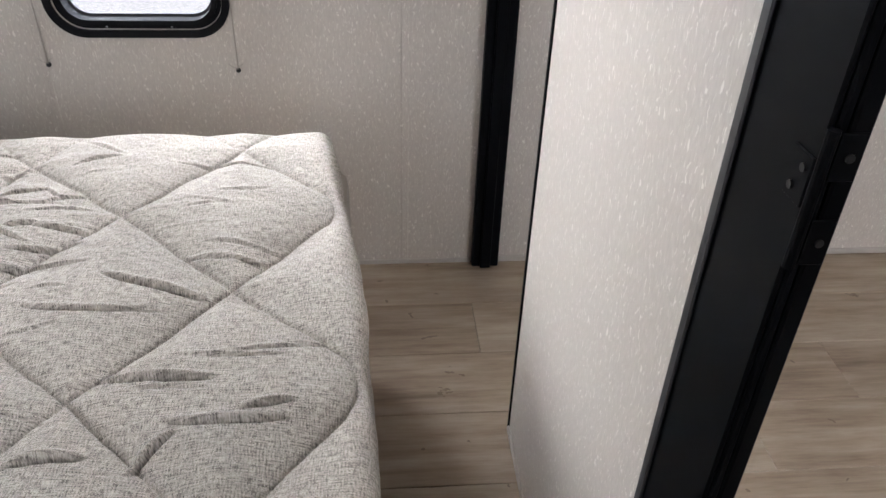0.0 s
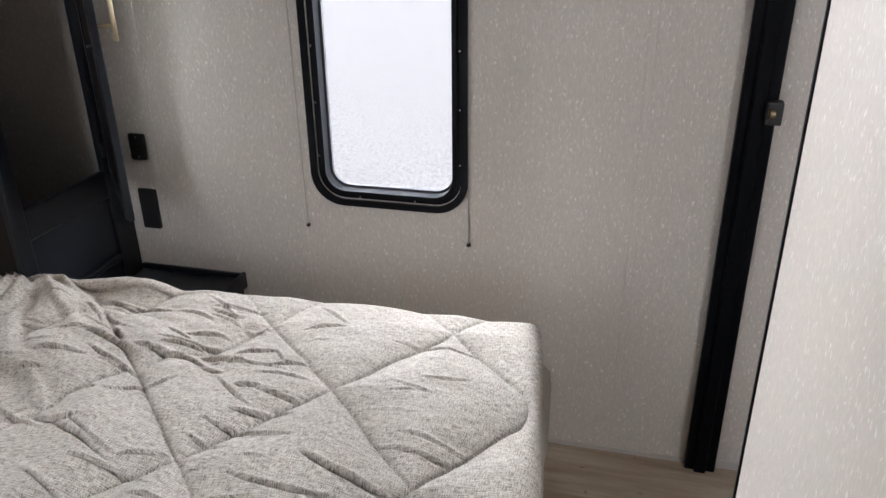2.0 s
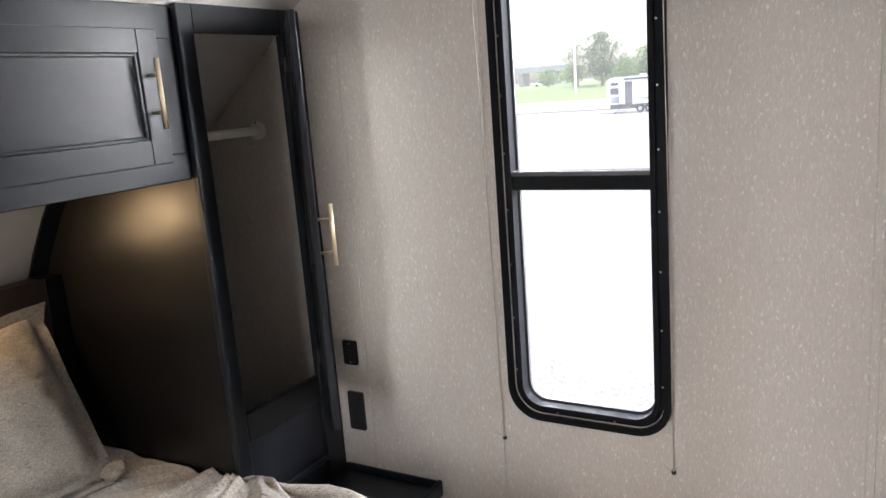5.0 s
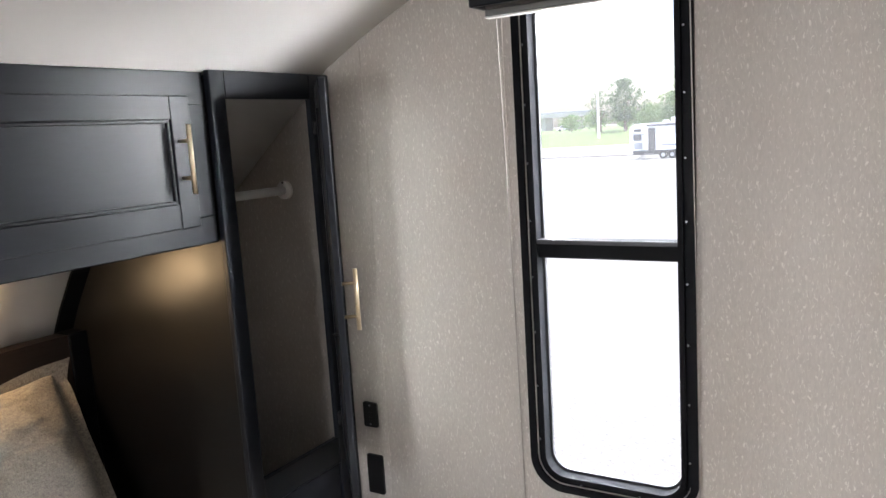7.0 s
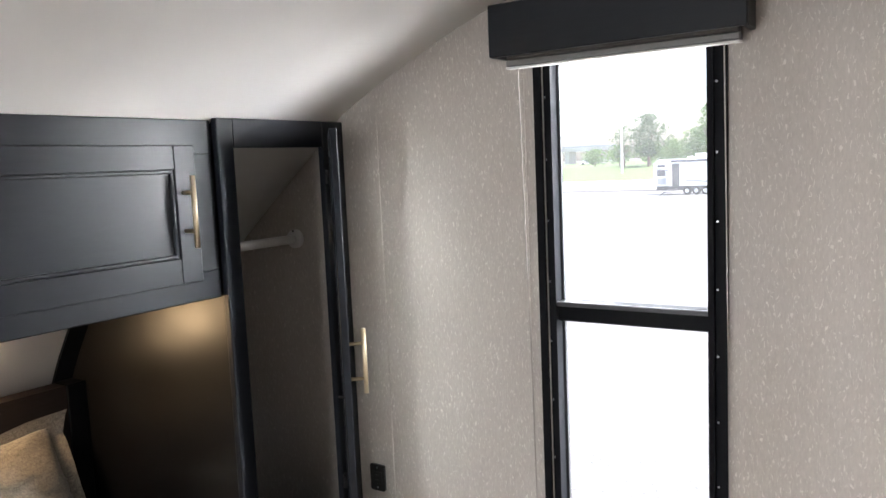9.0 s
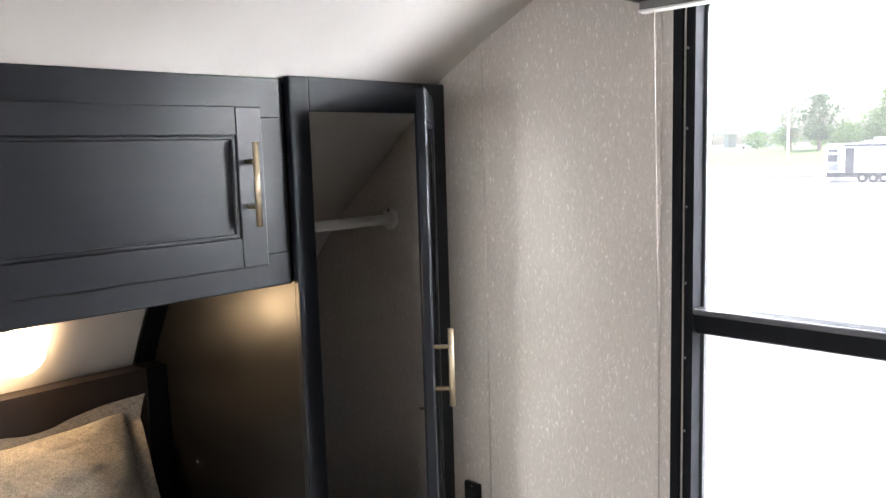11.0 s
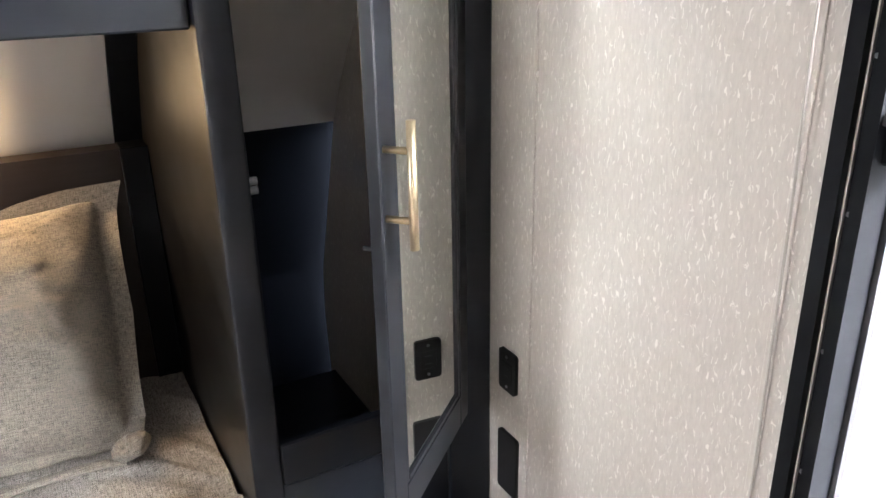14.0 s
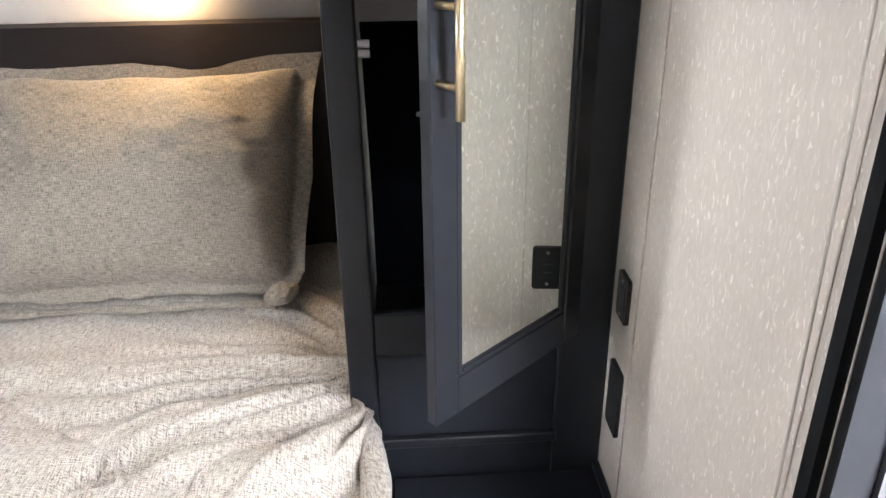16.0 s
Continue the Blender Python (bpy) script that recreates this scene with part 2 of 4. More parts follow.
MIRROR, _, _b = material("mirror_glass", (0.91, 0.95, 0.92), 0.015, 1.0)
GLASS = glass_pane()
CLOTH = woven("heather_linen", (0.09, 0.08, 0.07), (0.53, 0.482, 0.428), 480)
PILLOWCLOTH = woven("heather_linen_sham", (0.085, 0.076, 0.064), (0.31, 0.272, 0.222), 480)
PLANK = plank_wood()
GROUT = plain("dark_plank_joint", (0.1, 0.075, 0.05), 0.7)
BULB = emitter("lit_lamp_diffuser", (1.0, 0.68, 0.36), 12.0)
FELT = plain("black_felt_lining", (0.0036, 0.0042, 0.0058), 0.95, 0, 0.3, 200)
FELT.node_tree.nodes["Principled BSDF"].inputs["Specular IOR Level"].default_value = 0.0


# ---- mesh helpers ----
def finish(bm, name, mat, smooth=False):
    me = bpy.data.meshes.new(name)
    bmesh.ops.recalc_face_normals(bm, faces=bm.faces)
    bm.to_mesh(me)
    bm.free()
    me.materials.append(mat)
    if smooth:
        me.polygons.foreach_set("use_smooth", [len(f.vertices) <= 4 for f in me.polygons])
    return me


def thing(name, label, category, at=(0, 0, 0), group="", kind=""):
    ob = new(name)
    ob.location = at
    return tagged(ob, label, category, group, kind)


def stands(ob):
    """Where an object stands in the world, before the scene has been updated."""
    own = ob.matrix_parent_inverse @ ob.matrix_basis if ob.parent else ob.matrix_basis
    return stands(ob.parent) @ own if ob.parent else own.copy()


def part(name, bm, mat, parent=None, label="", smooth=False):
    ob = new(name, finish(bm, name, mat, smooth))
    if parent:
        ob.parent = parent
        ob.matrix_parent_inverse = stands(parent).inverted()
    return tagged(ob, label)


def solid(name, bm, mat, label, category, kind="", smooth=False, group=""):
    return tagged(part(name, bm, mat, None, "", smooth), label, category, group, kind)


def box(x0, x1, y0, y1, z0, z1, bevel=0.0, bm=None, seg=1):
    own = bmesh.new()
    bmesh.ops.create_cube(own, size=1)
    for v in own.verts:
        v.co = ((x0 + x1) / 2 + v.co.x * (x1 - x0), (y0 + y1) / 2 + v.co.y * (y1 - y0), (z0 + z1) / 2 + v.co.z * (z1 - z0))
    if bevel:
        bmesh.ops.bevel(own, geom=own.edges[:], offset=bevel, segments=seg, affect="EDGES", profile=0.6)
    if bm is None:
        return own
    me = bpy.data.meshes.new("join")
    own.to_mesh(me)
    own.free()
    bm.from_mesh(me)
    bpy.data.meshes.remove(me)
    return bm


def cyl(p0, p1, r, n=12, bm=None, r2=None):
    bm = bm or bmesh.new()
    p0, p1 = Vector(p0), Vector(p1)
    m = Matrix.Translation((p0 + p1) / 2) @ (p1 - p0).to_track_quat("Z", "Y").to_matrix().to_4x4()
    bmesh.ops.create_cone(bm, cap_ends=True, segments=n, radius1=r, radius2=r if r2 is None else r2, depth=(p1 - p0).length, matrix=m)
    return bm


def ball(c, r, bm=None, n=8, squash=(1, 1, 1)):
    bm = bm or bmesh.new()
    bmesh.ops.create_uvsphere(bm, u_segments=n * 2, v_segments=n, radius=r, matrix=Matrix.Translation(c) @ Matrix.Diagonal((*squash, 1)))
    return bm


def rr(x0, x1, z0, z1, r, n=8):
    pts = []
    for cx, cz, a0 in ((x1 - r, z1 - r, 0), (x0 + r, z1 - r, 90), (x0 + r, z0 + r, 180), (x1 - r, z0 + r, 270)):
        for i in range(n + 1):
            a = radians(a0 + 90 * i / n)
            pts.append((cx + r * math.cos(a), cz + r * math.sin(a)))
    return pts


def ring(outer, inner, y0, y1, bm=None):
    """A flat frame between two outlines in x and z, from depth y0 to y1."""
    bm = bm or bmesh.new()
    n = len(outer)
    rows = [[bm.verts.new((x, y, z)) for x, z in pts] for pts, y in ((outer, y0), (inner, y0), (inner, y1), (outer, y1))]
    for a, b in ((0, 1), (1, 2), (2, 3), (3, 0)):
        for i in range(n):
            j = (i + 1) % n
            bm.faces.new((rows[a][i], rows[a][j], rows[b][j], rows[b][i]))
    return bm


def prism(points, axis, a, b, bm=None):
    """A solid between two copies of an outline; axis 'y': points are (x, z); 'x': (y, z); 'z': (x, y)."""
    bm = bm or bmesh.new()
    put = {"y": lambda p, t: (p[0], t, p[1]), "x": lambda p, t: (t, p[0], p[1]), "z": lambda p, t: (p[0], p[1], t)}[axis]
    lo, hi = [bm.verts.new(put(p, a)) for p in points], [bm.verts.new(put(p, b)) for p in points]
    n = len(points)
    bm.faces.new(lo), bm.faces.new(hi[::-1])
    for i in range(n):
        j = (i + 1) % n
        bm.faces.new((lo[i], lo[j], hi[j], hi[i]))
    return bm


def tube(points, r, n=6, bm=None):
    bm = bm or bmesh.new()
    for p, q in zip(points, points[1:]):
        cyl(p, q, r, n, bm)
    return bm


# ---- the room ----
NY, SY = 2.144, -0.245          # the two long walls
PX = 0.395                      # partition's bedroom face
EASTX = 2.7                     # far end of the next space
TOP = 2.235


def nose(z):
    """x of the trailer's curved front at a height."""
    pts = ((0.0, -2.20), (0.385, -2.235), (0.55, -2.25), (0.70, -2.235), (1.16, -2.067), (1.25, -2.014), (1.362, -1.936), (1.467, -1.846),
           (1.56, -1.755), (1.652, -1.645), (1.742, -1.535), (1.80, -1.460), (1.909, -1.335), (1.978, -1.21), (2.035, -1.09), (2.086, -0.975), (2.132, -0.855), (2.185, -0.66), (2.22, -0.42), (2.235, -0.15))
    for (za, xa), (zb, xb) in zip(pts, pts[1:]):
        if z <= zb:
            return xa + (xb - xa) * (z - za) / (zb - za)
    return pts[-1][1]


NOSE_Z = [0.0, 0.2, 0.385, 0.47, 0.55, 0.63, 0.70, 0.8, 0.9, 1.0, 1.08, 1.16, 1.25, 1.362, 1.467, 1.56, 1.652, 1.742, 1.80, 1.909, 1.978, 2.035, 2.086, 2.132, 2.185, 2.22, 2.235]
# window openings: outline of the glass and of the frame
WX0, WX1, WZ0, WZ1 = -0.718, -0.268, 0.722, 2.072


def long_wall(name, y0, y1, shifts, label):
    """A side wall with the nose's outline and rounded window openings, butted out of strips."""
    bm = bmesh.new()
    hz0, hz1, r = WZ0 + 0.02, WZ1 - 0.02, 0.075
    holes = [(WX0 + 0.02 + d, WX1 - 0.02 + d) for d in shifts]
    zs = sorted(set(NOSE_Z + [hz0, hz1]))
    for za, zb in zip(zs, zs[1:]):
        stops = [None]
        if za >= hz0 - 1e-6 and zb <= hz1 + 1e-6:
            stops += [x for hole in holes for x in hole]
        stops.append(EASTX)
        for a, b in zip(stops[::2], stops[1::2]):
            xa, xb = (nose(za), nose(zb)) if a is None else (a, a)
            if b > max(xa, xb):
                prism([(xa, za), (b, za), (b, zb), (xb, zb)], "y", y0, y1, bm)
    for hx0, hx1 in holes:
        corners = rr(hx0, hx1, hz0, hz1, r)
        n = len(corners) // 4
        for k, (cx, cz) in enumerate(((hx1, hz1), (hx0, hz1), (hx0, hz0), (hx1, hz0))):
            prism([(cx, cz)] + corners[k * n:(k + 1) * n], "y", y0, y1, bm)
    return solid(name, bm, WALL, label, "wall", "structure")


wall_n = long_wall("wall_north", NY, NY + 0.045, (0.0,), "beige flecked vinyl wall panel round the window")
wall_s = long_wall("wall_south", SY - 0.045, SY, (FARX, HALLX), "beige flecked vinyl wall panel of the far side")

# curved front and ceiling
def shell(z0, z1, thick, y0, y1, extra=()):
    zs = [z for z in NOSE_Z if z0 - 1e-6 <= z <= z1 + 1e-6]
    inn = [(nose(z), z) for z in zs] + list(extra)
    out = [(x - thick, z + thick * 0.6) for x, z in inn]
    bm = bmesh.new()
    rows = [[bm.verts.new((x, y, z)) for x, z in pts] for pts in (inn, out) for y in (y0, y1)]
    for (p, q) in ((0, 1), (2, 3), (0, 2), (1, 3)):
        for k in range(len(inn) - 1):
            bm.faces.new((rows[p][k], rows[p][k + 1], rows[q][k + 1], rows[q][k]))
    return bm


solid("ceiling", shell(1.16, TOP, 0.04, SY - 0.045, NY + 0.045, ((EASTX, TOP + 0.002),)), CEIL, "off-white ceiling panel curving down to the front", "ceiling", "structure", True)
bpy.data.objects["ceiling"].data.polygons.foreach_set("use_smooth", [abs(p.normal.y) < 0.5 for p in bpy.data.objects["ceiling"].data.polygons])
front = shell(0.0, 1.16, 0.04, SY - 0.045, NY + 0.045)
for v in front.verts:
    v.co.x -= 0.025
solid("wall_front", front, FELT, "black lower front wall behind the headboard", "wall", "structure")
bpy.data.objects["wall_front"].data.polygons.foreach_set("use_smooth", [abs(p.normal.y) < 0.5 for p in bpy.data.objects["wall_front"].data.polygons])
solid("wall_east", box(EASTX, EASTX + 0.04, SY - 0.045, NY + 0.045, -0.05, TOP + 0.03), WALL, "beige flecked wall closing the next space", "wall", "structure")

# closed joint under the long walls
for nm, y in (("trim_wall_foot_north", NY + 0.003), ("trim_wall_foot_south", SY - 0.042)):
    solid(nm, box(-2.3, EASTX, y, y + 0.039, -0.06, 0.003), JAMB, "dark strip closing the joint under the wall", "trim", "structure")

# partition with its openings
solid("wall_partition", box(PX, PX + 0.04, 0.732, 1.437, 0.0, TOP, 0.002), WALL, "beige flecked partition panel beside the foot of the bed", "wall", "structure")
solid("wall_partition_end", box(PX, PX + 0.04, SY, -0.08, 0.0, TOP), WALL, "beige flecked end of the partition", "wall", "structure")
solid("wall_partition_head", box(PX + 0.001, PX + 0.039, -0.08, 0.732, 2.10, TOP), WALL, "beige flecked panel above the doorway", "wall", "structure")
solid("trim_partition_edge", box(PX - 0.003, PX + 0.043, 1.437, 1.449, 0.0, TOP, 0.002), JAMB, "black edge strip of the partition", "trim", "structure")
solid("baseboard_partition", box(PX - 0.006, PX, 0.733, 1.437, 0.0, 0.016, 0.002), TRIM, "pale strip along the foot of the partition", "baseboard", "structure")
bm = box(-2.2, 0.378, NY - 0.006, NY, 0.0, 0.016, 0.002)
box(0.468, EASTX, NY - 0.006, NY, 0.0, 0.022, 0.002, bm)
solid("baseboard_north", bm, TRIM, "pale strip along the foot of the window wall", "baseboard", "structure")
for nm, x, w in (("trim_seam_corner", -1.215, 0.02), ("trim_seam_window", -0.752, 0.012), ("trim_seam_foot", 0.172, 0.02)):
    bm = box(x - w / 2, x + w / 2, NY - 0.003, NY, 0.024, 1.96 if x < -1 else (2.14 if x < 0 else 2.23), 0.0012)
    solid(nm, bm, WALL, "flecked vinyl batten over a wall seam", "trim", "structure")


def jamb_post():
    ob = thing("door_post", "black door post on the wall with a strike latch", "door post", (0.422, NY, 0), kind="structure")
    bm = box(0.381, 0.463, NY - 0.03, NY, 0.0, TOP, 0.003)
    part("post", bm, JAMB, ob)
    part("rib", box(0.405, 0.438, NY - 0.041, NY - 0.03, 0.0, TOP, 0.003), JAMB, ob)
    latch = part("latch", box(0.436, 0.472, NY - 0.062, NY - 0.028, 1.03, 1.085, 0.006, None, 2), PLATE, ob, "black plastic strike latch")
    part("roller", cyl((0.44, NY - 0.064, 1.058), (0.452, NY - 0.060, 1.058), 0.011, 12), DARKBRASS, latch, "bronze latch roller")
    return ob


jamb_post()


def doorway():
    ob = thing("door_frame", "black painted door frame with a steel hinge", "door frame", (PX, 0.66, 0), kind="structure")
    ye = 0.597
    part("casing", box(PX - 0.008, PX, ye + 0.002, 0.732, 0.0, 2.1, 0.002), JAMB, ob)
    part("casing_bead", box(PX - 0.012, PX - 0.008, 0.716, 0.731, 0.0, 2.1, 0.0016), DARKRAIL, ob, "lighter bevelled casing edge")
    part("casing_step", box(PX - 0.013, PX - 0.008, ye + 0.004, 0.668, 0.0, 2.1, 0.002), JAMB, ob)
    part("jamb", box(PX + 0.0005, PX + 0.016, ye, 0.731, 0.0, 2.1, 0.002), JAMB, ob)
    part("head", box(PX - 0.012, PX + 0.016, -0.08, ye, 2.02, 2.1, 0.003), JAMB, ob)
    hinge = part("hinge", box(PX - 0.0158, PX - 0.013, ye + 0.004, 0.628, 1.128, 1.166, 0.0008), JAMB, ob, "black steel hinge")
    part("hinge_pin", cyl((PX - 0.012, ye - 0.001, 1.082), (PX - 0.012, ye - 0.001, 1.190), 0.0046, 12), JAMB, hinge)
    part("hinge_leaf", box(PX - 0.007, PX + 0.013, ye - 0.0026, ye - 0.0002, 1.084, 1.122, 0.0008), JAMB, hinge)
    part("hinge_leaf", box(PX - 0.007, PX + 0.013, ye - 0.0026, ye - 0.0002, 1.152, 1.188, 0.0008), JAMB, hinge)
    for y, z in ((0.609, 1.156), (0.618, 1.138)):
        part("screw", cyl((PX - 0.0175, y, z), (PX - 0.0150, y, z), 0.0034, 10), RUBBER, hinge)
    for z in (1.103, 1.170):
        part("screw", cyl((PX + 0.004, ye - 0.0040, z), (PX + 0.004, ye - 0.0020, z), 0.0034, 10), RUBBER, hinge)


doorway()


# ---- window ----
def window(name, y, inward, label):
    """A tall black-framed window with a rounded outline, two panes and a cross bar."""
    ob = thing(name, label, "window", (-0.5, y, WZ0), kind="structure")
    s = -inward
    o0 = rr(WX0, WX1, WZ0, WZ1, 0.092)
    o1 = rr(WX0 + 0.018, WX1 - 0.018, WZ0 + 0.018, WZ1 - 0.018, 0.078)
    o2 = rr(WX0 + 0.030, WX1 - 0.030, WZ0 + 0.030, WZ1 - 0.030, 0.068)
    o3 = rr(WX0 + 0.043, WX1 - 0.043, WZ0 + 0.043, WZ1 - 0.043, 0.056)
    flange = part("flange", ring(o0, o1, y, y - s * 0.010), FRAMEBLK, ob)
    part("channel", ring(o1, o2, y + s * 0.012, y + s * 0.004), FRAMEBLK, ob)
    part("inner_frame", ring(o2, o3, y + s * 0.045, y - s * 0.006), FRAMEBLK, ob)
    part("seal", ring(rr(WX0 + 0.041, WX1 - 0.041, WZ0 + 0.041, WZ1 - 0.041, 0.058), rr(WX0 + 0.050, WX1 - 0.050, WZ0 + 0.050, WZ1 - 0.050, 0.05), y + s * 0.03, y + s * 0.04), DARKRAIL, ob, "grey glazing seal")
    gx0, gx1 = WX0 + 0.040, WX1 - 0.040
    ya, yb = sorted((y + s * 0.008, y + s * 0.044))
    bar = part("cross_bar", box(gx0, gx1, ya, yb, 1.362, 1.412, 0.003), FRAMEBLK, ob)
    ya, yb = sorted((y - s * 0.002, y + s * 0.008))
    part("bar_lip", box(gx0, gx1, ya, yb, 1.400, 1.412, 0.002), DARKRAIL, bar, "worn metal lip of the bar")
    for za, zb in ((WZ0 + 0.04, 1.362), (1.412, WZ1 - 0.04)):
        ya, yb = sorted((y + s * 0.034, y + s * 0.037))
        bm = prism([p for p in rr(gx0, gx1, za, zb, 0.02 if za > 1 else 0.05, 6)], "y", ya, yb)
        pane = part("pane", bm, GLASS, ob, "clear window pane")
        pane.visible_shadow = False
    bm = cyl((0, 0, 0), (0, -s * 0.004, 0), 0.0027, 8)
    screw = finish(bm, "screw", STEEL)
    spots = [(x, z) for x in (WX0 + 0.024, WX1 - 0.024) for z in np.arange(0.86, 1.97, 0.15)] + [(x, WZ0 + 0.024) for x in (-0.58, -0.42)]
    for x, z in spots:
        sc = new("screw", screw)
        sc.parent = ob
        sc.location = (x + 0.5, s * 0.006, z - WZ0)
    return ob


window("window_1", NY, -1, "tall black-framed window with rounded corners and two panes")
window("window_2", SY, 1, "tall black-framed window of the far side wall").location.x += FARX
# made-up window: an opening for the hall's fill lamp
window("added_hall_window", SY, 1, "unseen black-framed window added to let lamp light into the next space").location.x += HALLX


def shade():
    ob = thing("window_shade", "black fabric-wrapped valance with a raised shade above the window", "window shade", (-0.5, NY, 2.0))
    part("valance", box(-0.797, -0.212, NY - 0.082, NY - 0.070, 2.006, 2.128, 0.003), BLACK, ob)
    part("end", box(-0.797, -0.785, NY - 0.070, NY, 2.006, 2.128, 0.002), BLACK, ob)
    part("end", box(-0.224, -0.212, NY - 0.070, NY, 2.006, 2.128, 0.002), BLACK, ob)
    part("board", box(-0.785, -0.224, NY - 0.070, NY - 0.002, 2.112, 2.126, 0.001), BLACK, ob)
    part("bottom_rail", box(-0.768, -0.232, NY - 0.052, NY - 0.028, 1.983, 2.000, 0.003), GREYRAIL, ob, "grey bottom rail of the folded shade")
    part("rail_lip", box(-0.768, -0.232, NY - 0.0535, NY - 0.0265, 1.979, 1.9832, 0.001), WHITEPL, ob, "pale lower lip of the rail")
    for k in range(5):
        part("fabric_fold", box(-0.766, -0.234, NY - 0.054 + 0.003 * (k % 2), NY - 0.026, 2.001 + 0.018 * k, 2.016 + 0.018 * k, 0.004), SHADECLOTH, ob, "folded brown-grey shade fabric")
    for x, z in ((-0.742, 0.650), (-0.266, 0.634)):
        part("cord", tube([(x, NY - 0.040, 1.99), (x + 0.001, NY - 0.018, 1.3), (x, NY - 0.006, z)], 0.0015), CORD, ob, "thin grey guide cord")
        an = part("cord_anchor", ball((x, NY - 0.004, z), 0.0065, None, 6), PLATE, ob, "small black cord anchor")
        part("cord_tail", tube([(x, NY - 0.008, z + 0.004), (x - 0.012, NY - 0.012, z + 0.012), (x - 0.022, NY - 0.010, z + 0.018)], 0.0008, 5), CORD, an)
        part("cord_tail", tube([(x, NY - 0.008, z + 0.004), (x + 0.008, NY - 0.012, z + 0.016), (x + 0.016, NY - 0.010, z + 0.020)], 0.0008, 5), CORD, an)


shade()


def plate(name, label, cat, x0, x1, z0, z1, ports):
    ob = thing(name, label, cat, ((x0 + x1) / 2, NY, z0))
    bm = prism(rr(x0, x1, z0, z1, 0.006, 4), "y", NY - 0.007, NY)
    pl = part("plate", bm, PLATE, ob)
    if ports:
        cx = (x0 + x1) / 2
        part("socket_insert", box(cx - 0.016, cx + 0.016, NY - 0.0078, NY - 0.0065, z0 + 0.022, z1 - 0.022, 0.0004), PLATE, ob)
        for dz in (-0.008, 0.008):
            part("port", box(cx - 0.007, cx + 0.007, NY - 0.0084, NY - 0.0076, (z0 + z1) / 2 + dz - 0.0011, (z0 + z1) / 2 + dz + 0.0011), DARKRAIL, ob, "grey charging port")
        for z in (z0 + 0.010, z1 - 0.010):
            part("screw", cyl((cx, NY - 0.0085, z), (cx, NY - 0.006, z), 0.003, 8), STEEL, ob)


plate("charging_outlet", "black charging outlet plate on the beige wall", "outlet", -1.292, -1.240, 0.810, 0.890, True)
plate("cover_plate", "blank black cover plate on the beige wall", "cover plate", -1.293, -1.233, 0.590, 0.719, False)


# ---- wardrobe, overhead cabinet, headboard, nightstand ----
def bar_pull(name, parent, base, out, along, length=0.164, posts=0.088):
    """A brass bar pull; base: the middle of the face it stands on; out, along: directions."""
    base, out, along = Vector(base), Vector(out).normalized(), Vector(along).normalized()
    mid = base + out * 0.036
    pull = part(name, cyl(mid - along * length / 2, mid + along * length / 2, 0.006, 14), BRASS, parent, "brushed brass bar pull", True)
    for k in (-1, 1):
        part("post", cyl(base + along * k * posts / 2, mid + along * k * posts / 2, 0.0048, 10), DARKBRASS, pull, "", True)
    return pull


WF = -1.33          # wardrobe's front face
SP = 1.69           # wardrobe's side panel, bed side


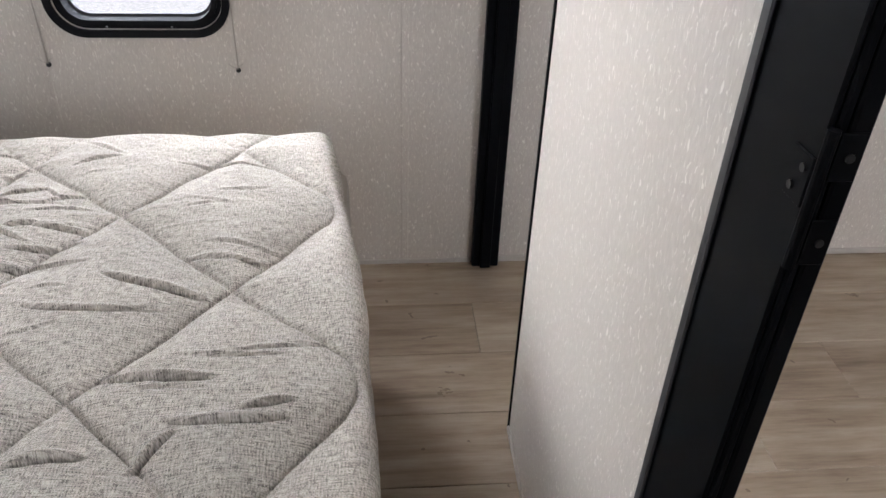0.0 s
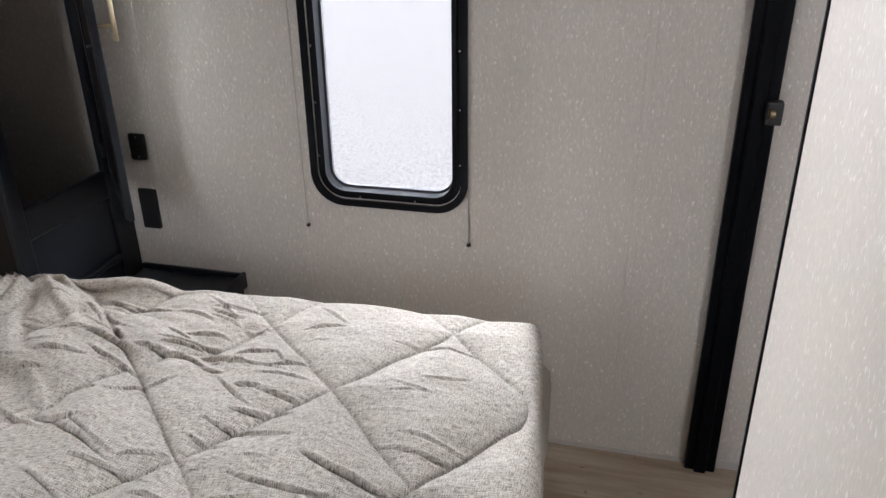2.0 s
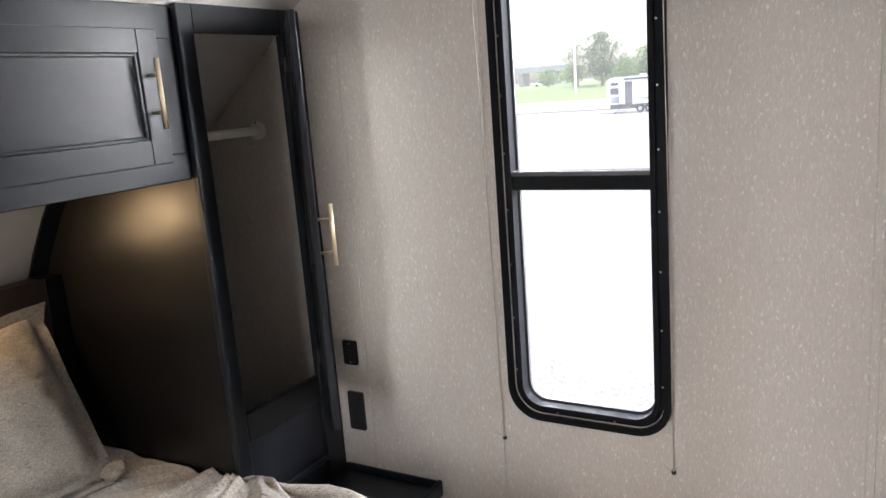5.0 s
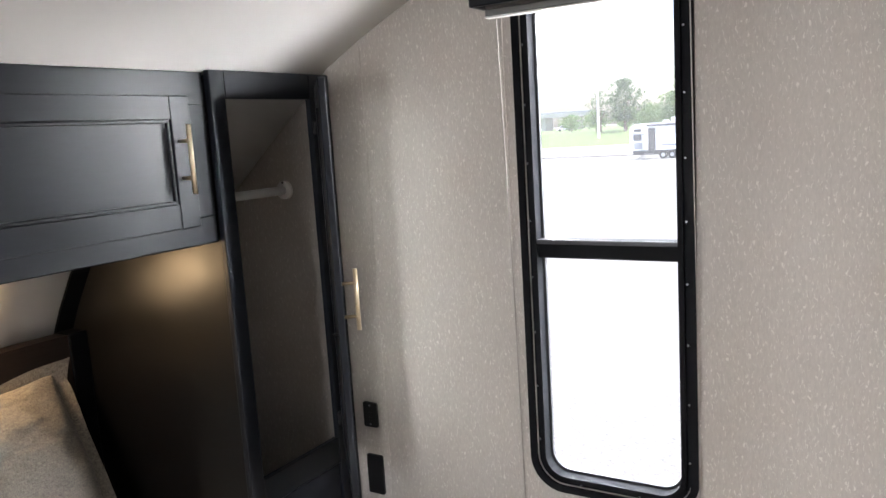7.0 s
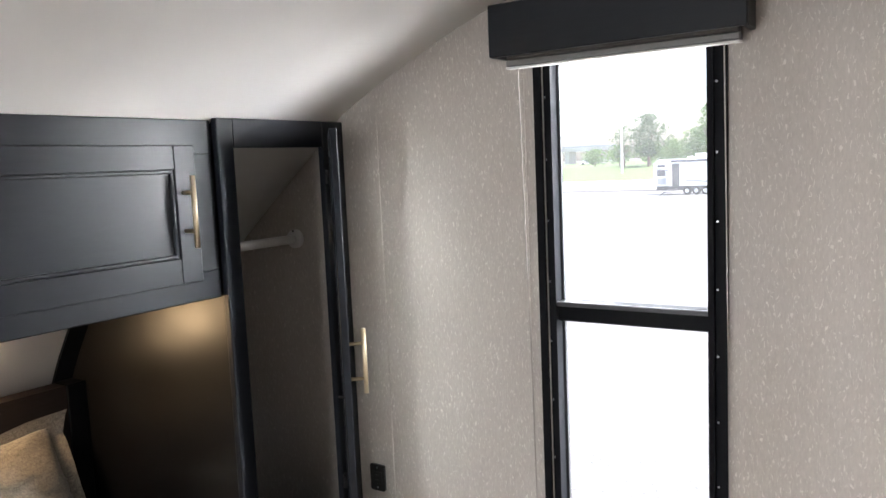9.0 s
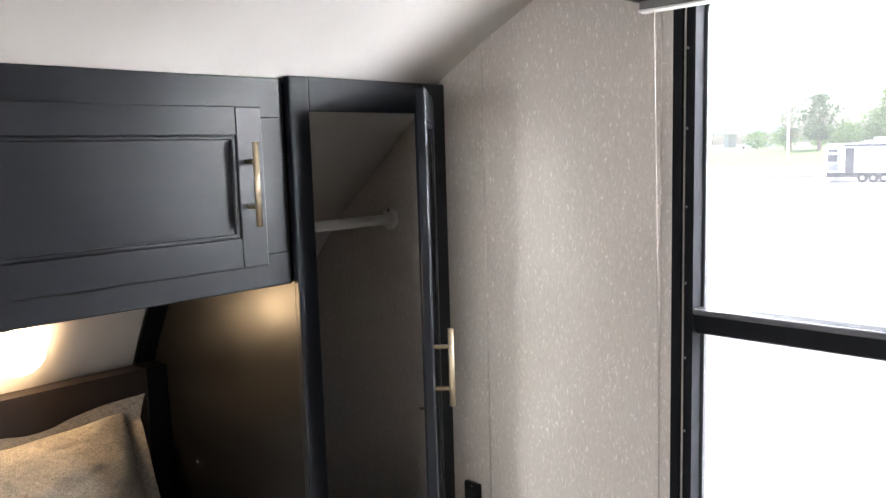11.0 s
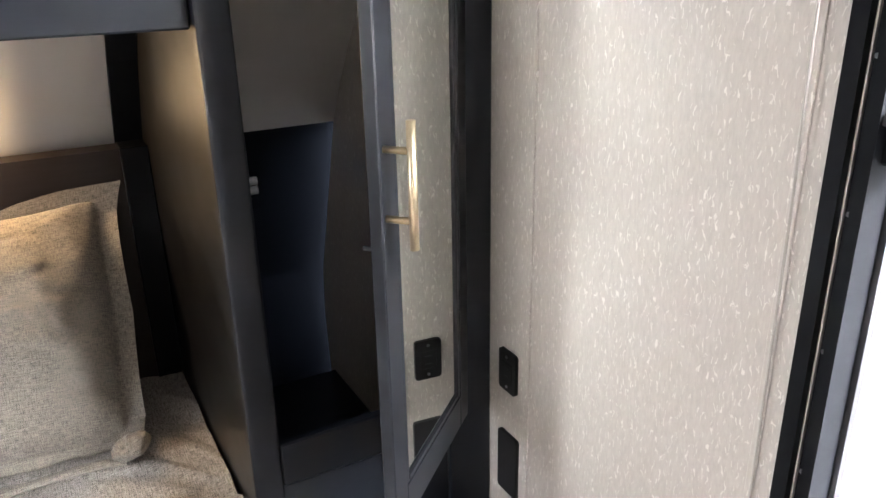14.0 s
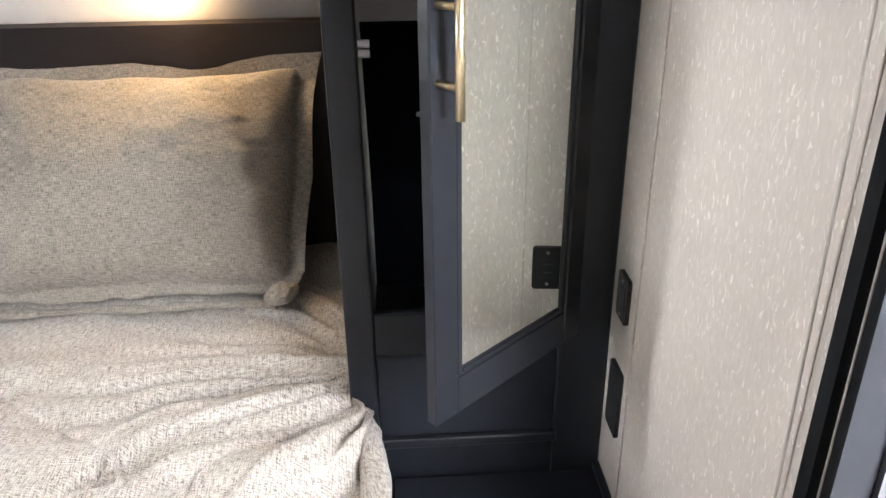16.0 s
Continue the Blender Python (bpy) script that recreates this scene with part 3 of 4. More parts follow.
def wardrobe():
    ob = thing("wardrobe", "black wardrobe under the curved ceiling, its mirrored door ajar", "wardrobe", (WF, 1.9, 0))
    zs = [z for z in NOSE_Z if 0.3 <= z <= 1.89]
    outline = [(nose(z) + 0.002, z) for z in zs] + [(WF - 0.02, 1.888), (WF - 0.02, 0.3)]
    part("side_panel", prism(outline, "y", SP, SP + 0.014), GLOSSBLACK, ob, "dark satin laminate side panel")
    # pale sheet added out of view, so that the interior gets more bounced light
    part("bounce_liner", prism([(x + 0.004, z) for x, z in outline[:-2]] + [(WF - 0.024, 1.88), (WF - 0.024, 0.39)], "y", SP + 0.0145, SP + 0.017), WALL, ob, "unseen beige liner added to bounce light inside the wardrobe")
    part("stile", box(WF - 0.02, WF, SP - 0.004, 1.735, 0.30, 1.893, 0.004, None, 2), BLACK, ob)
    part("stile", box(WF - 0.02, WF, 2.055, NY, 0.0, 1.893, 0.003), BLACK, ob)
    part("rail", box(WF - 0.02, WF - 0.0005, 1.735, 2.055, 1.822, 1.893, 0.002), BLACK, ob)
    part("rail", box(WF - 0.02, WF - 0.0005, 1.735, 2.055, 0.715, 0.798, 0.003), BLACK, ob)
    part("lower_panel", box(WF - 0.02, WF - 0.008, 1.735, 2.055, 0.535, 0.715, 0.002), BLACK, ob)
    part("bottom_rail", box(WF - 0.02, WF + 0.006, 1.735, 2.060, 0.515, 0.535, 0.003), BLACK, ob)
    part("kick_panel", box(WF - 0.02, WF - 0.006, 1.735, 2.055, 0.0, 0.515, 0.002), BLACK, ob)
    part("floor_panel", box(-2.20, WF - 0.02, SP + 0.014, NY, 0.37, 0.385, 0.001), BLACK, ob)
    part("catch", cyl((WF - 0.03, 1.735, 1.228), (WF - 0.03, 1.752, 1.228), 0.0065, 12, cyl((WF - 0.03, 1.735, 1.242), (WF - 0.03, 1.752, 1.242), 0.0065, 12)), STEEL, ob, "metal door catch")
    rod = part("hanging_rod", cyl((-1.536, SP + 0.014, 1.555), (-1.536, NY - 0.012, 1.555), 0.0135, 18), WHITEPL, ob, "white hanging rod", True)
    part("rod_flange", cyl((-1.536, NY - 0.014, 1.555), (-1.536, NY, 1.555), 0.028, 20), WHITEPL, rod, "white rod flange", True)
    part("screw", cyl((-1.536, NY - 0.016, 1.579), (-1.536, NY - 0.013, 1.579), 0.0032, 8), RUBBER, rod)
    # door: hinged at the wall side, free edge swung out
    hx, hy = WF + 0.007, 2.069
    a = -1.094 - hx, 1.815 - hy
    n = math.hypot(*a)
    d, o = Vector((a[0] / n, a[1] / n, 0)), Vector((-a[1] / n, a[0] / n, 0))
    if o.y < 0:
        o = -o
    m = Matrix(((d.x, o.x, 0, hx), (d.y, o.y, 0, hy), (0, 0, 1, 0), (0, 0, 0, 1)))
    z0, z1, t = 0.757, 1.856, 0.019
    w = n

    def swung(bm):
        bmesh.ops.transform(bm, matrix=m, verts=bm.verts)
        return bm

    door = part("door", swung(box(0.0, 0.042, 0, t, z0, z1, 0.002)), BLACK, ob, "black door with a long mirror, standing ajar")
    part("stile", swung(box(w - 0.046, w, 0, t, z0, z1, 0.002)), BLACK, door)
    for za, zb in ((z0, z0 + 0.062), (z1 - 0.062, z1)):
        part("rail", swung(box(0.042, w - 0.046, 0.0004, t - 0.0004, za, zb, 0.0015)), BLACK, door)
    bm = bmesh.new()
    for x0, x1, za, zb in ((0.042, 0.053, z0 + 0.062, z1 - 0.062), (w - 0.057, w - 0.046, z0 + 0.062, z1 - 0.062), (0.053, w - 0.057, z0 + 0.062, z0 + 0.073), (0.053, w - 0.057, z1 - 0.073, z1 - 0.062)):
        box(x0, x1, 0.004, t - 0.0015, za, zb, 0.002, bm)
    part("moulding", swung(bm), BLACK, door)
    part("mirror", swung(box(0.05, w - 0.054, 0.008, 0.0135, z0 + 0.070, z1 - 0.070)), MIRROR, door, "long mirror pane")
    part("backing", swung(box(0.046, w - 0.05, 0.0025, 0.0055, z0 + 0.066, z1 - 0.066)), BROWN, door)
    base = m @ Vector((w - 0.013, t, 1.290))
    bar_pull("handle", door, base, o, (0, 0, 1), 0.162)
    part("catch_pin", swung(cyl((w - 0.012, -0.014, 1.204), (w - 0.012, 0.001, 1.204), 0.0035, 8)), RUBBER, door, "small metal catch pin")
    for z in (0.86, 1.74):
        part("hinge", swung(box(-0.01, 0.02, -0.012, -0.0005, z - 0.02, z + 0.02, 0.003)), RUBBER, door, "dark cup hinge")
    return ob


wardrobe()


def overhead_cabinet():
    CF = -1.352
    ob = thing("overhead_cabinet", "black overhead cabinet above the bed with panelled doors", "cabinet", (CF, 0.95, 1.464))
    y0, y1, z0, z1 = 0.21, SP - 0.005, 1.462, 1.888
    part("top_rail", box(CF - 0.02, CF, y0, y1, 1.808, z1, 0.002), BLACK, ob)
    part("bottom_rail", box(CF - 0.02, CF, y0, y1, z0, 1.532, 0.003), BLACK, ob)
    for a, b in ((y0, 0.29), (0.90, 0.98), (1.585, y1)):
        part("stile", box(CF - 0.02, CF - 0.0008, a, b, 1.532, 1.808, 0.001), BLACK, ob)
    part("bottom", prism([(nose(1.47) + 0.004, 1.464), (CF - 0.02, 1.464), (CF - 0.02, 1.478), (nose(1.478) + 0.004, 1.478)], "y", y0, y1), GLOSSBLACK, ob)
    for ya, yb, hy in ((0.955, 1.618, 1.578), (0.27, 0.935, 0.31)):
        f = CF + 0.019
        za, zb = 1.512, 1.828
        right = hy > 1
        door = part("door", box(CF + 0.0008, f, ya, ya + 0.058, za, zb, 0.0018), BLACK, ob, "black panelled cabinet door")
        part("stile", box(CF + 0.0008, f, yb - 0.058, yb, za, zb, 0.0018), BLACK, door)
        part("rail", box(CF + 0.0008, f - 0.0004, ya + 0.058, yb - 0.058, za, za + 0.060, 0.0015), BLACK, door)
        part("rail", box(CF + 0.0008, f - 0.0004, ya + 0.058, yb - 0.058, zb - 0.055, zb, 0.0015), BLACK, door)
        part("panel", box(CF + 0.001, CF + 0.008, ya + 0.058, yb - 0.058, za + 0.060, zb - 0.055), BLACK, door)
        bm = bmesh.new()
        for q in ((ya + 0.058, yb - 0.058, za + 0.060, za + 0.069), (ya + 0.058, yb - 0.058, zb - 0.064, zb - 0.055)):
            box(CF + 0.004, f - 0.005, q[0], q[1], q[2], q[3], 0.002, bm)
        for q in ((ya + 0.058, ya + 0.067), (yb - 0.067, yb - 0.058)):
            box(CF + 0.004, f - 0.005, q[0], q[1], za + 0.052, zb - 0.047, 0.002, bm)
        part("moulding", bm, BLACK, door)
        bar_pull("handle", door, (f, hy, 1.677), (1, 0, 0), (0, 0, 1), 0.164)
    return ob


overhead_cabinet()

hb = thing("headboard", "dark brown laminate headboard panel behind the pillow", "headboard", (-2.02, 0.95, 0.4))
part("panel", prism([(-1.985, 0.3), (-1.985, 1.176), (-2.045, 1.176), (-2.07, 1.12), (-2.20, 0.8), (-2.20, 0.3)], "y", 0.225, SP - 0.001), BROWN, hb)
part("upright", prism([(nose(z) + 0.002, z) for z in (1.16, 1.25, 1.362, 1.467)] + [(nose(z) + 0.012, z) for z in (1.467, 1.362, 1.25, 1.16)], "y", 1.632, SP - 0.001), JAMB, hb, "dark upright trim on the white front panel")
part("end_strip", box(-2.05, -1.975, 1.632, SP - 0.0015, 0.3, 1.178, 0.002), JAMB, hb)


def nightstand():
    ob = thing("nightstand", "low black bedside shelf with a raised rim beside the wardrobe", "nightstand", (-1.15, 1.94, 0))
    x0, x1, y0, y1 = WF + 0.006, -0.966, 1.758, NY - 0.001
    part("top", box(x0, x1 - 0.012, y0, y1, 0.430, 0.448, 0.002), BLACK, ob)
    part("rim", box(x1 - 0.014, x1, y0, y1, 0.418, 0.470, 0.003), BLACK, ob)
    part("back_rim", box(x0, x1 - 0.014, y1 - 0.012, y1, 0.448, 0.466, 0.002), BLACK, ob)
    part("front_panel", box(x1 - 0.03, x1 - 0.014, y0, y1 - 0.002, 0.0, 0.430, 0.002), BLACK, ob)
    part("side_panel", box(x0, x1 - 0.03, y0, y0 + 0.014, 0.0, 0.430, 0.002), BLACK, ob)


nightstand()


def dome_lamp():
    ob = thing("wall_lamp", "lit warm white dome lamp under the overhead cabinet", "lamp", (-1.965, 1.325, 1.32))
    n = Vector((0.85, 0, -0.5)).normalized()
    c = Vector((-1.949, 1.318, 1.293))
    part("base", cyl(c - n * 0.04, c + n * 0.002, 0.05, 28), WHITEPL, ob, "white lamp base", True)
    bm = bmesh.new()
    bmesh.ops.create_uvsphere(bm, u_segments=28, v_segments=14, radius=0.060)
    bmesh.ops.transform(bm, matrix=Matrix.Translation(c + n * 0.004) @ n.to_track_quat("Z", "Y").to_matrix().to_4x4() @ Matrix.Diagonal((1, 1, 0.8, 1)), verts=bm.verts)
    part("diffuser", bm, BULB, ob, "glowing frosted dome", True)


dome_lamp()


# ---- bed ----
def value_noise(x, y, seed):
    """Smooth noise on numpy arrays, about -1 to 1."""
    def h(i, j):
        v = np.sin(i * 127.1 + j * 311.7 + seed * 74.7) * 43758.5453
        return v - np.floor(v)
    xi, yi = np.floor(x), np.floor(y)
    fx, fy = x - xi, y - yi
    u, v = fx * fx * fx * (fx * (fx * 6 - 15) + 10), fy * fy * fy * (fy * (fy * 6 - 15) + 10)
    a, b, c, d = h(xi, yi), h(xi + 1, yi), h(xi, yi + 1), h(xi + 1, yi + 1)
    return 2 * ((a * (1 - u) + b * u) * (1 - v) + (c * (1 - u) + d * u) * v) - 1


def fbm(x, y, seed, octaves=3):
    return sum(value_noise(x * 2 ** k, y * 2 ** k, seed + k) / 2 ** k for k in range(octaves))


def crease(n, width):
    return np.exp(-(n / width) ** 2)


def grid_mesh(name, P, UV, mat):
    """A mesh from an array of points (rows, columns, 3), with UVs in metres."""
    r, c = P.shape[:2]
    i = np.arange(r * c).reshape(r, c)
    quads = np.stack([i[:-1, :-1], i[1:, :-1], i[1:, 1:], i[:-1, 1:]], -1).reshape(-1, 4)
    me = bpy.data.meshes.new(name)
    me.from_pydata(P.reshape(-1, 3).tolist(), [], quads.tolist())
    uv = me.uv_layers.new(name="UVMap")
    uv.data.foreach_set("uv", UV.reshape(-1, 2)[quads.reshape(-1)].astype(np.float32).reshape(-1))
    me.polygons.foreach_set("use_smooth", [True] * len(me.polygons))
    me.materials.append(mat)
    return me


BX0, BX1, BY0, BY1, BZ = -1.98, 0.080, 0.22, 1.737, 0.656


def smin(a, b, k):
    h = np.clip(0.5 + 0.5 * (b - a) / k, 0, 1)
    return b * (1 - h) + a * h - k * h * (1 - h)


def stitch_distance(u, v):
    """Distance to the quilt's stitch lines: diamonds whose tips are rounded along the foot."""
    a, b = v + 0.945 * u, v - 1.37 * u
    da = np.abs((a - 0.615 + 0.212) % 0.424 - 0.212) / 1.376
    db = np.abs((b - 1.365 + 0.2675) % 0.535 - 0.2675) / 1.696
    d = np.minimum(da, db)
    tips = np.full(u.shape, 9.0)
    for i in range(-2, 5):
        ai, bj = 0.615 + 0.424 * i, 1.365 + 0.535 * (i - 2)
        sd = smin((ai - a) / 1.376, (b - bj) / 1.696, 0.075)
        tips = np.minimum(tips, np.abs(sd))
    return np.where(u > -0.075, tips, d)


def comforter():
    r, L = 0.034, 0.46
    us = np.concatenate([np.arange(BX0, -1.0, 0.007), np.arange(-1.0, 0.08, 0.0031), np.arange(0.08, BX1 - r + L, 0.009)])
    vs = np.concatenate([np.arange(BY0 + r - L, 0.62, 0.009), np.arange(0.62, 1.72, 0.0031), np.arange(1.72, BY1 - r + L, 0.008)])
    U, V = np.meshgrid(us, vs, indexing="ij")
    foot = BX1 - r - 0.085 * np.clip((V - 0.8) / 0.9, 0, 1) ** 1.6
    cu, cv = np.minimum(U, foot), np.clip(V, BY0 + r, BY1 - r)
    ex, ey = U - cu, V - cv
    e = np.hypot(ex, ey)
    safe = np.maximum(e, 1e-9)
    dx, dy = ex / safe, ey / safe
    e = np.minimum(e, L)
    ang = np.minimum(e / r, math.pi / 2)
    X, Y = cu + dx * r * np.sin(ang), cv + dy * r * np.sin(ang)
    Z = BZ - r * (1 - np.cos(ang)) - np.maximum(0, e - r * math.pi / 2)
    top = np.clip(1 - e / 0.07, 0, 1)
    # puffed diamonds between stitch lines
    sd = stitch_distance(U + 0.004 * fbm(U * 9, V * 9, 3), V + 0.004 * fbm(U * 9, V * 9, 5))
    head = np.clip((-0.80 - U) / 0.45, 0, 1)
    puff = 0.004 * (1 - np.exp(-(sd / 0.006))) + 0.024 * (1 - np.exp(-(sd / 0.05) ** 1.3)) - 0.004 * np.exp(-(sd / 0.0022) ** 2)
    h = puff * (1 - 0.35 * head) - 0.015
    # pinched crescents, mostly along the bed's length: a groove with a raised lip
    rnd = random.Random(5)
    slits = [(-0.265, 1.156, 0.092, -0.29, 0.02), (-0.349, 1.101, 0.125, -0.08, 0.01), (-0.215, 0.948, 0.091, -0.12, 0.024), (-0.106, 0.86, 0.084, 0.02, 0.016),
             (-0.315, 0.813, 0.05, 0.09, 0.024), (-0.192, 0.826, 0.04, 0.86, 0.018), (-0.204, 1.563, 0.103, -0.03, 0.01), (-0.572, 1.475, 0.05, 0.4, 0.016),
             (-0.055, 0.889, 0.04, 0.24, 0.012), (-0.114, 0.991, 0.092, -0.06, 0.007), (-0.891, 1.432, 0.094, -0.26, 0.024), (-0.735, 1.415, 0.108, -0.19, 0.026),
             (-0.63, 1.427, 0.065, -0.17, 0.022), (-0.737, 1.467, 0.05, 0.5, 0.014), (-0.964, 1.362, 0.066, 0.09, 0.018), (-0.726, 1.539, 0.061, 0.16, 0.012)]
    for k in range(95):
        near = k % 5 < 3
        slits.append((rnd.uniform(-1.15, -0.45) if near else rnd.uniform(-0.6, 0.0), rnd.uniform(0.95, 1.68) if near else rnd.uniform(0.4, 1.66), rnd.uniform(0.03, 0.10), rnd.gauss(-0.15, 0.3) if near else rnd.gauss(-0.08, 0.2), rnd.uniform(0.004, 0.016) if near else rnd.uniform(0.002, 0.008)))
    for pu, pv, half, turn, deep in slits:
        deep *= 1.15
        wide, bow = 0.0015 + 0.062 * deep, rnd.uniform(-0.7, 0.7)
        m = (np.abs(U - pu) < half + 0.05) & (np.abs(V - pv) < half + 0.05)
        uu, vv = U[m] - pu, V[m] - pv
        p = (uu * math.cos(turn) + vv * math.sin(turn)) / half
        q = (-uu * math.sin(turn) + vv * math.cos(turn)) + bow * half * 0.22 * p * p
        fade = np.clip(1 - p * p, 0, 1)
        w = wide * (0.35 + 0.65 * fade)
        h[m] += deep * fade * (-np.exp(-(q / w) ** 2) + 0.45 * np.exp(-((q - 2.3 * wide) / (3.0 * w)) ** 2))
    h = h + 0.004 * fbm(U * 4.2, V * 5.0, 41) + 0.002 * fbm(U * 9, V * 22.0, 43)
    # loose folds fanning out from the wardrobe's corner
    fu, fv = U + 1.40, V - 1.80
    fr, fa = np.hypot(fu, fv), np.arctan2(fu, -fv) + 0.12 * fbm(U * 2.5, V * 2.5, 51)
    fan = 0.042 * value_noise(fa * 5.2, fr * 1.5, 61) + 0.028 * value_noise(fa * 11.0, fr * 2.2, 63) + 0.009 * value_noise(fa * 23, fr * 4, 67)
    h = h + fan * np.clip(1.25 - fr / 0.95, 0, 1) * np.clip(fr / 0.25, 0.25, 1)
    h = h + 0.008 * value_noise(U * 22 + 0.5 * V * 9, V * 5.0, 77) * head
    Z = Z - 0.022 * np.clip((-1.15 - U) / 0.4, 0, 1) * top
    h = h * (1 - 0.75 * np.clip((-1.42 - U) / 0.15, 0, 1))
    h = h * (1 - 0.55 * np.clip((V - 1.58) / 0.1, 0, 1) * np.clip((U + 0.95) / 0.2, 0, 1))
    # hanging sides: soft vertical folds
    side = np.clip((e - r) / 0.25, 0, 1)
    run = np.where(np.abs(dy) > np.abs(dx), U, V)
    h = h * (0.35 + 0.65 * top) + side * (0.012 * value_noise(run * 6.0, e * 1.5, 71) + 0.006 * value_noise(run * 15.0, e * 2, 73))
    nz = np.cos(ang)
    nh = np.sin(ang)
    X, Y, Z = X + h * dx * nh, Y + h * dy * nh, Z + h * nz
    # between the wardrobes the cover is tucked inside their panels
    tuck = np.clip((-1.29 - X) / 0.05, 0, 1)
    lim = SP - 0.006
    Y = np.where(tuck > 0, np.minimum(Y, lim * tuck + (1 - tuck) * np.maximum(Y, lim)), Y)
    Y = np.where(tuck > 0, np.maximum(Y, 0.215 * tuck + (1 - tuck) * np.minimum(Y, 0.215)), Y)
    # slack hump by the wardrobe's corner
    hump = np.exp(-((X + 1.10) / 0.16) ** 2 - ((V - 1.78) / 0.16) ** 2)
    Y = Y + 0.012 * hump * (X > -1.31)
    ob = thing("bed", "queen bed with a quilted heather-grey linen comforter", "bed", (-0.95, 0.95, 0))
    me = grid_mesh("comforter", np.stack([X, Y, Z], -1), np.stack([U, V], -1), CLOTH)
    c = new("comforter", me)
    c.parent, c.location = ob, (0.95, -0.95, 0)
    tagged(c, "quilted heather-grey linen comforter with creases")
    part("mattress", box(-1.975, 0.03, 0.23, 1.668, 0.36, 0.60, 0.04, None, 3), CLOTH, ob)
    part("base", box(-1.975, -0.02, 0.28, 1.62, 0.0, 0.36, 0.004), BLACK, ob, "black bed base")
    return ob


comforter()


def pillow():
    """A flanged sham leaning on the headboard."""
    w, hgt, fl, thick = 0.82, 0.575, 0.040, 0.115
    n, k = 150, 110
    s, t = np.linspace(-1, 1, n), np.linspace(-1, 1, k)
    S, T = np.meshgrid(s, t, indexing="ij")
    A, B = S * w / 2, T * hgt / 2
    bw, bh = w / 2 - fl, hgt / 2 - fl
    inner = np.clip(1 - np.abs(A / bw) ** 2.5, 0, 1) * np.clip(1 - np.abs(B / bh) ** 2.4, 0, 1)
    body = inner ** 0.5
    inside = (np.abs(A) < bw) & (np.abs(B) < bh)
    ruffle = np.clip(np.maximum(np.abs(A) - bw, np.abs(B) - bh) / fl, 0, 1)
    wave = ruffle * (0.014 * value_noise(A * 6 + 3, B * 6, 5) + 0.005 * value_noise(A * 22, B * 22, 8))
    crumple = 0.008 * fbm(A * 9, B * 12, 15) - 0.007 * crease(value_noise(A * 6 + 0.4 * B * 6, B * 13, 19), 0.14) * np.clip(fbm(A * 5, B * 5, 27) + 0.3, 0, 1)
    A2 = A * (1 - 0.03 * np.cos(T * math.pi / 2)) * (1 - 0.11 * np.clip(-T, 0, 1))
    ear = 1 + 0.045 * np.abs(S) ** 5 * np.abs(T) ** 5
    A2 = A2 * ear
    B2 = B * (1 - 0.065 * np.cos(S * math.pi / 2)) * ear + ruffle * 0.006 * value_noise(A * 7, B * 3, 33)
    lean = math.atan2(0.31, 0.46)
    mid = Vector((-1.857, 1.195, 0.862))
    up, out = Vector((-math.sin(lean), 0, math.cos(lean))), Vector((math.cos(lean), 0, math.sin(lean)))
    ob = thing("pillow", "heather-grey linen pillow sham leaning on the headboard", "pillow", tuple(mid))

    def sheet(sign, name, label=""):
        D = sign * (0.003 + thick * body) + wave * 1.0 + crumple * inside * (sign > 0)
        # the lower right corner of the flange is curled up
        curl = np.clip((S - 0.80) / 0.2, 0, 1) * np.clip((-T - 0.74) / 0.26, 0, 1)
        D = D + 0.05 * curl
        Bc = B2 + 0.035 * curl
        P = np.stack([out.x * D + up.x * Bc, A2 - 0.02 * curl, out.z * D + up.z * Bc], -1)
        lo = 0.640 - mid.z
        P[..., 2] = np.maximum(P[..., 2], lo + 0.004 * value_noise(A * 20, B * 20, 44) + (0.004 if sign > 0 else 0.0))
        P[..., 0] = np.maximum(P[..., 0], -1.978 - mid.x + (0.003 if sign > 0 else 0.0))
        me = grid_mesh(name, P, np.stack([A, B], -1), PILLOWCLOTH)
        o = new(name, me)
        o.parent = ob
        return tagged(o, label)

    # rolled hem along the foot of the sham, ending in a curled corner
    k = 90
    yy = np.linspace(0.90, 1.515, k)
    rad = 0.0085 + 0.0025 * value_noise(yy * 23, yy * 0, 3)
    mx, mz = -1.648 + 0.010 * value_noise(yy * 7, yy * 0, 9), 0.652 + 0.006 * value_noise(yy * 9, yy * 0, 12)
    th = np.linspace(0, 2 * math.pi, 13)
    P = np.stack([mx[:, None] + rad[:, None] * 1.5 * np.cos(th) - mid.x, np.repeat(yy[:, None], 13, 1) - mid.y, mz[:, None] + rad[:, None] * np.sin(th) - mid.z], -1)
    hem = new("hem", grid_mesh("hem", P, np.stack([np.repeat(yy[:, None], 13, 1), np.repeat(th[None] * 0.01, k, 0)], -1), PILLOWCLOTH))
    hem.parent = ob
    a, b = np.meshgrid(np.linspace(0, 1, 40), np.linspace(0, 2 * math.pi, 33), indexing="ij")
    lump = np.sin(np.pi * np.clip(a, 0.02, 0.98)) ** 0.5 * (1 + 0.22 * value_noise(a * 4, np.cos(b) * 2, 6) + 0.1 * value_noise(a * 9, np.sin(b) * 4, 7))
    P = np.stack([-1.652 + 0.034 * lump * np.cos(b) - mid.x, 1.492 + 0.075 * a - mid.y, 0.664 + 0.018 * a + 0.021 * lump * np.sin(b) - mid.z], -1)
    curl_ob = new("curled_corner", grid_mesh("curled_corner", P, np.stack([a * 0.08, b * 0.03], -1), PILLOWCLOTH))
    curl_ob.parent = ob
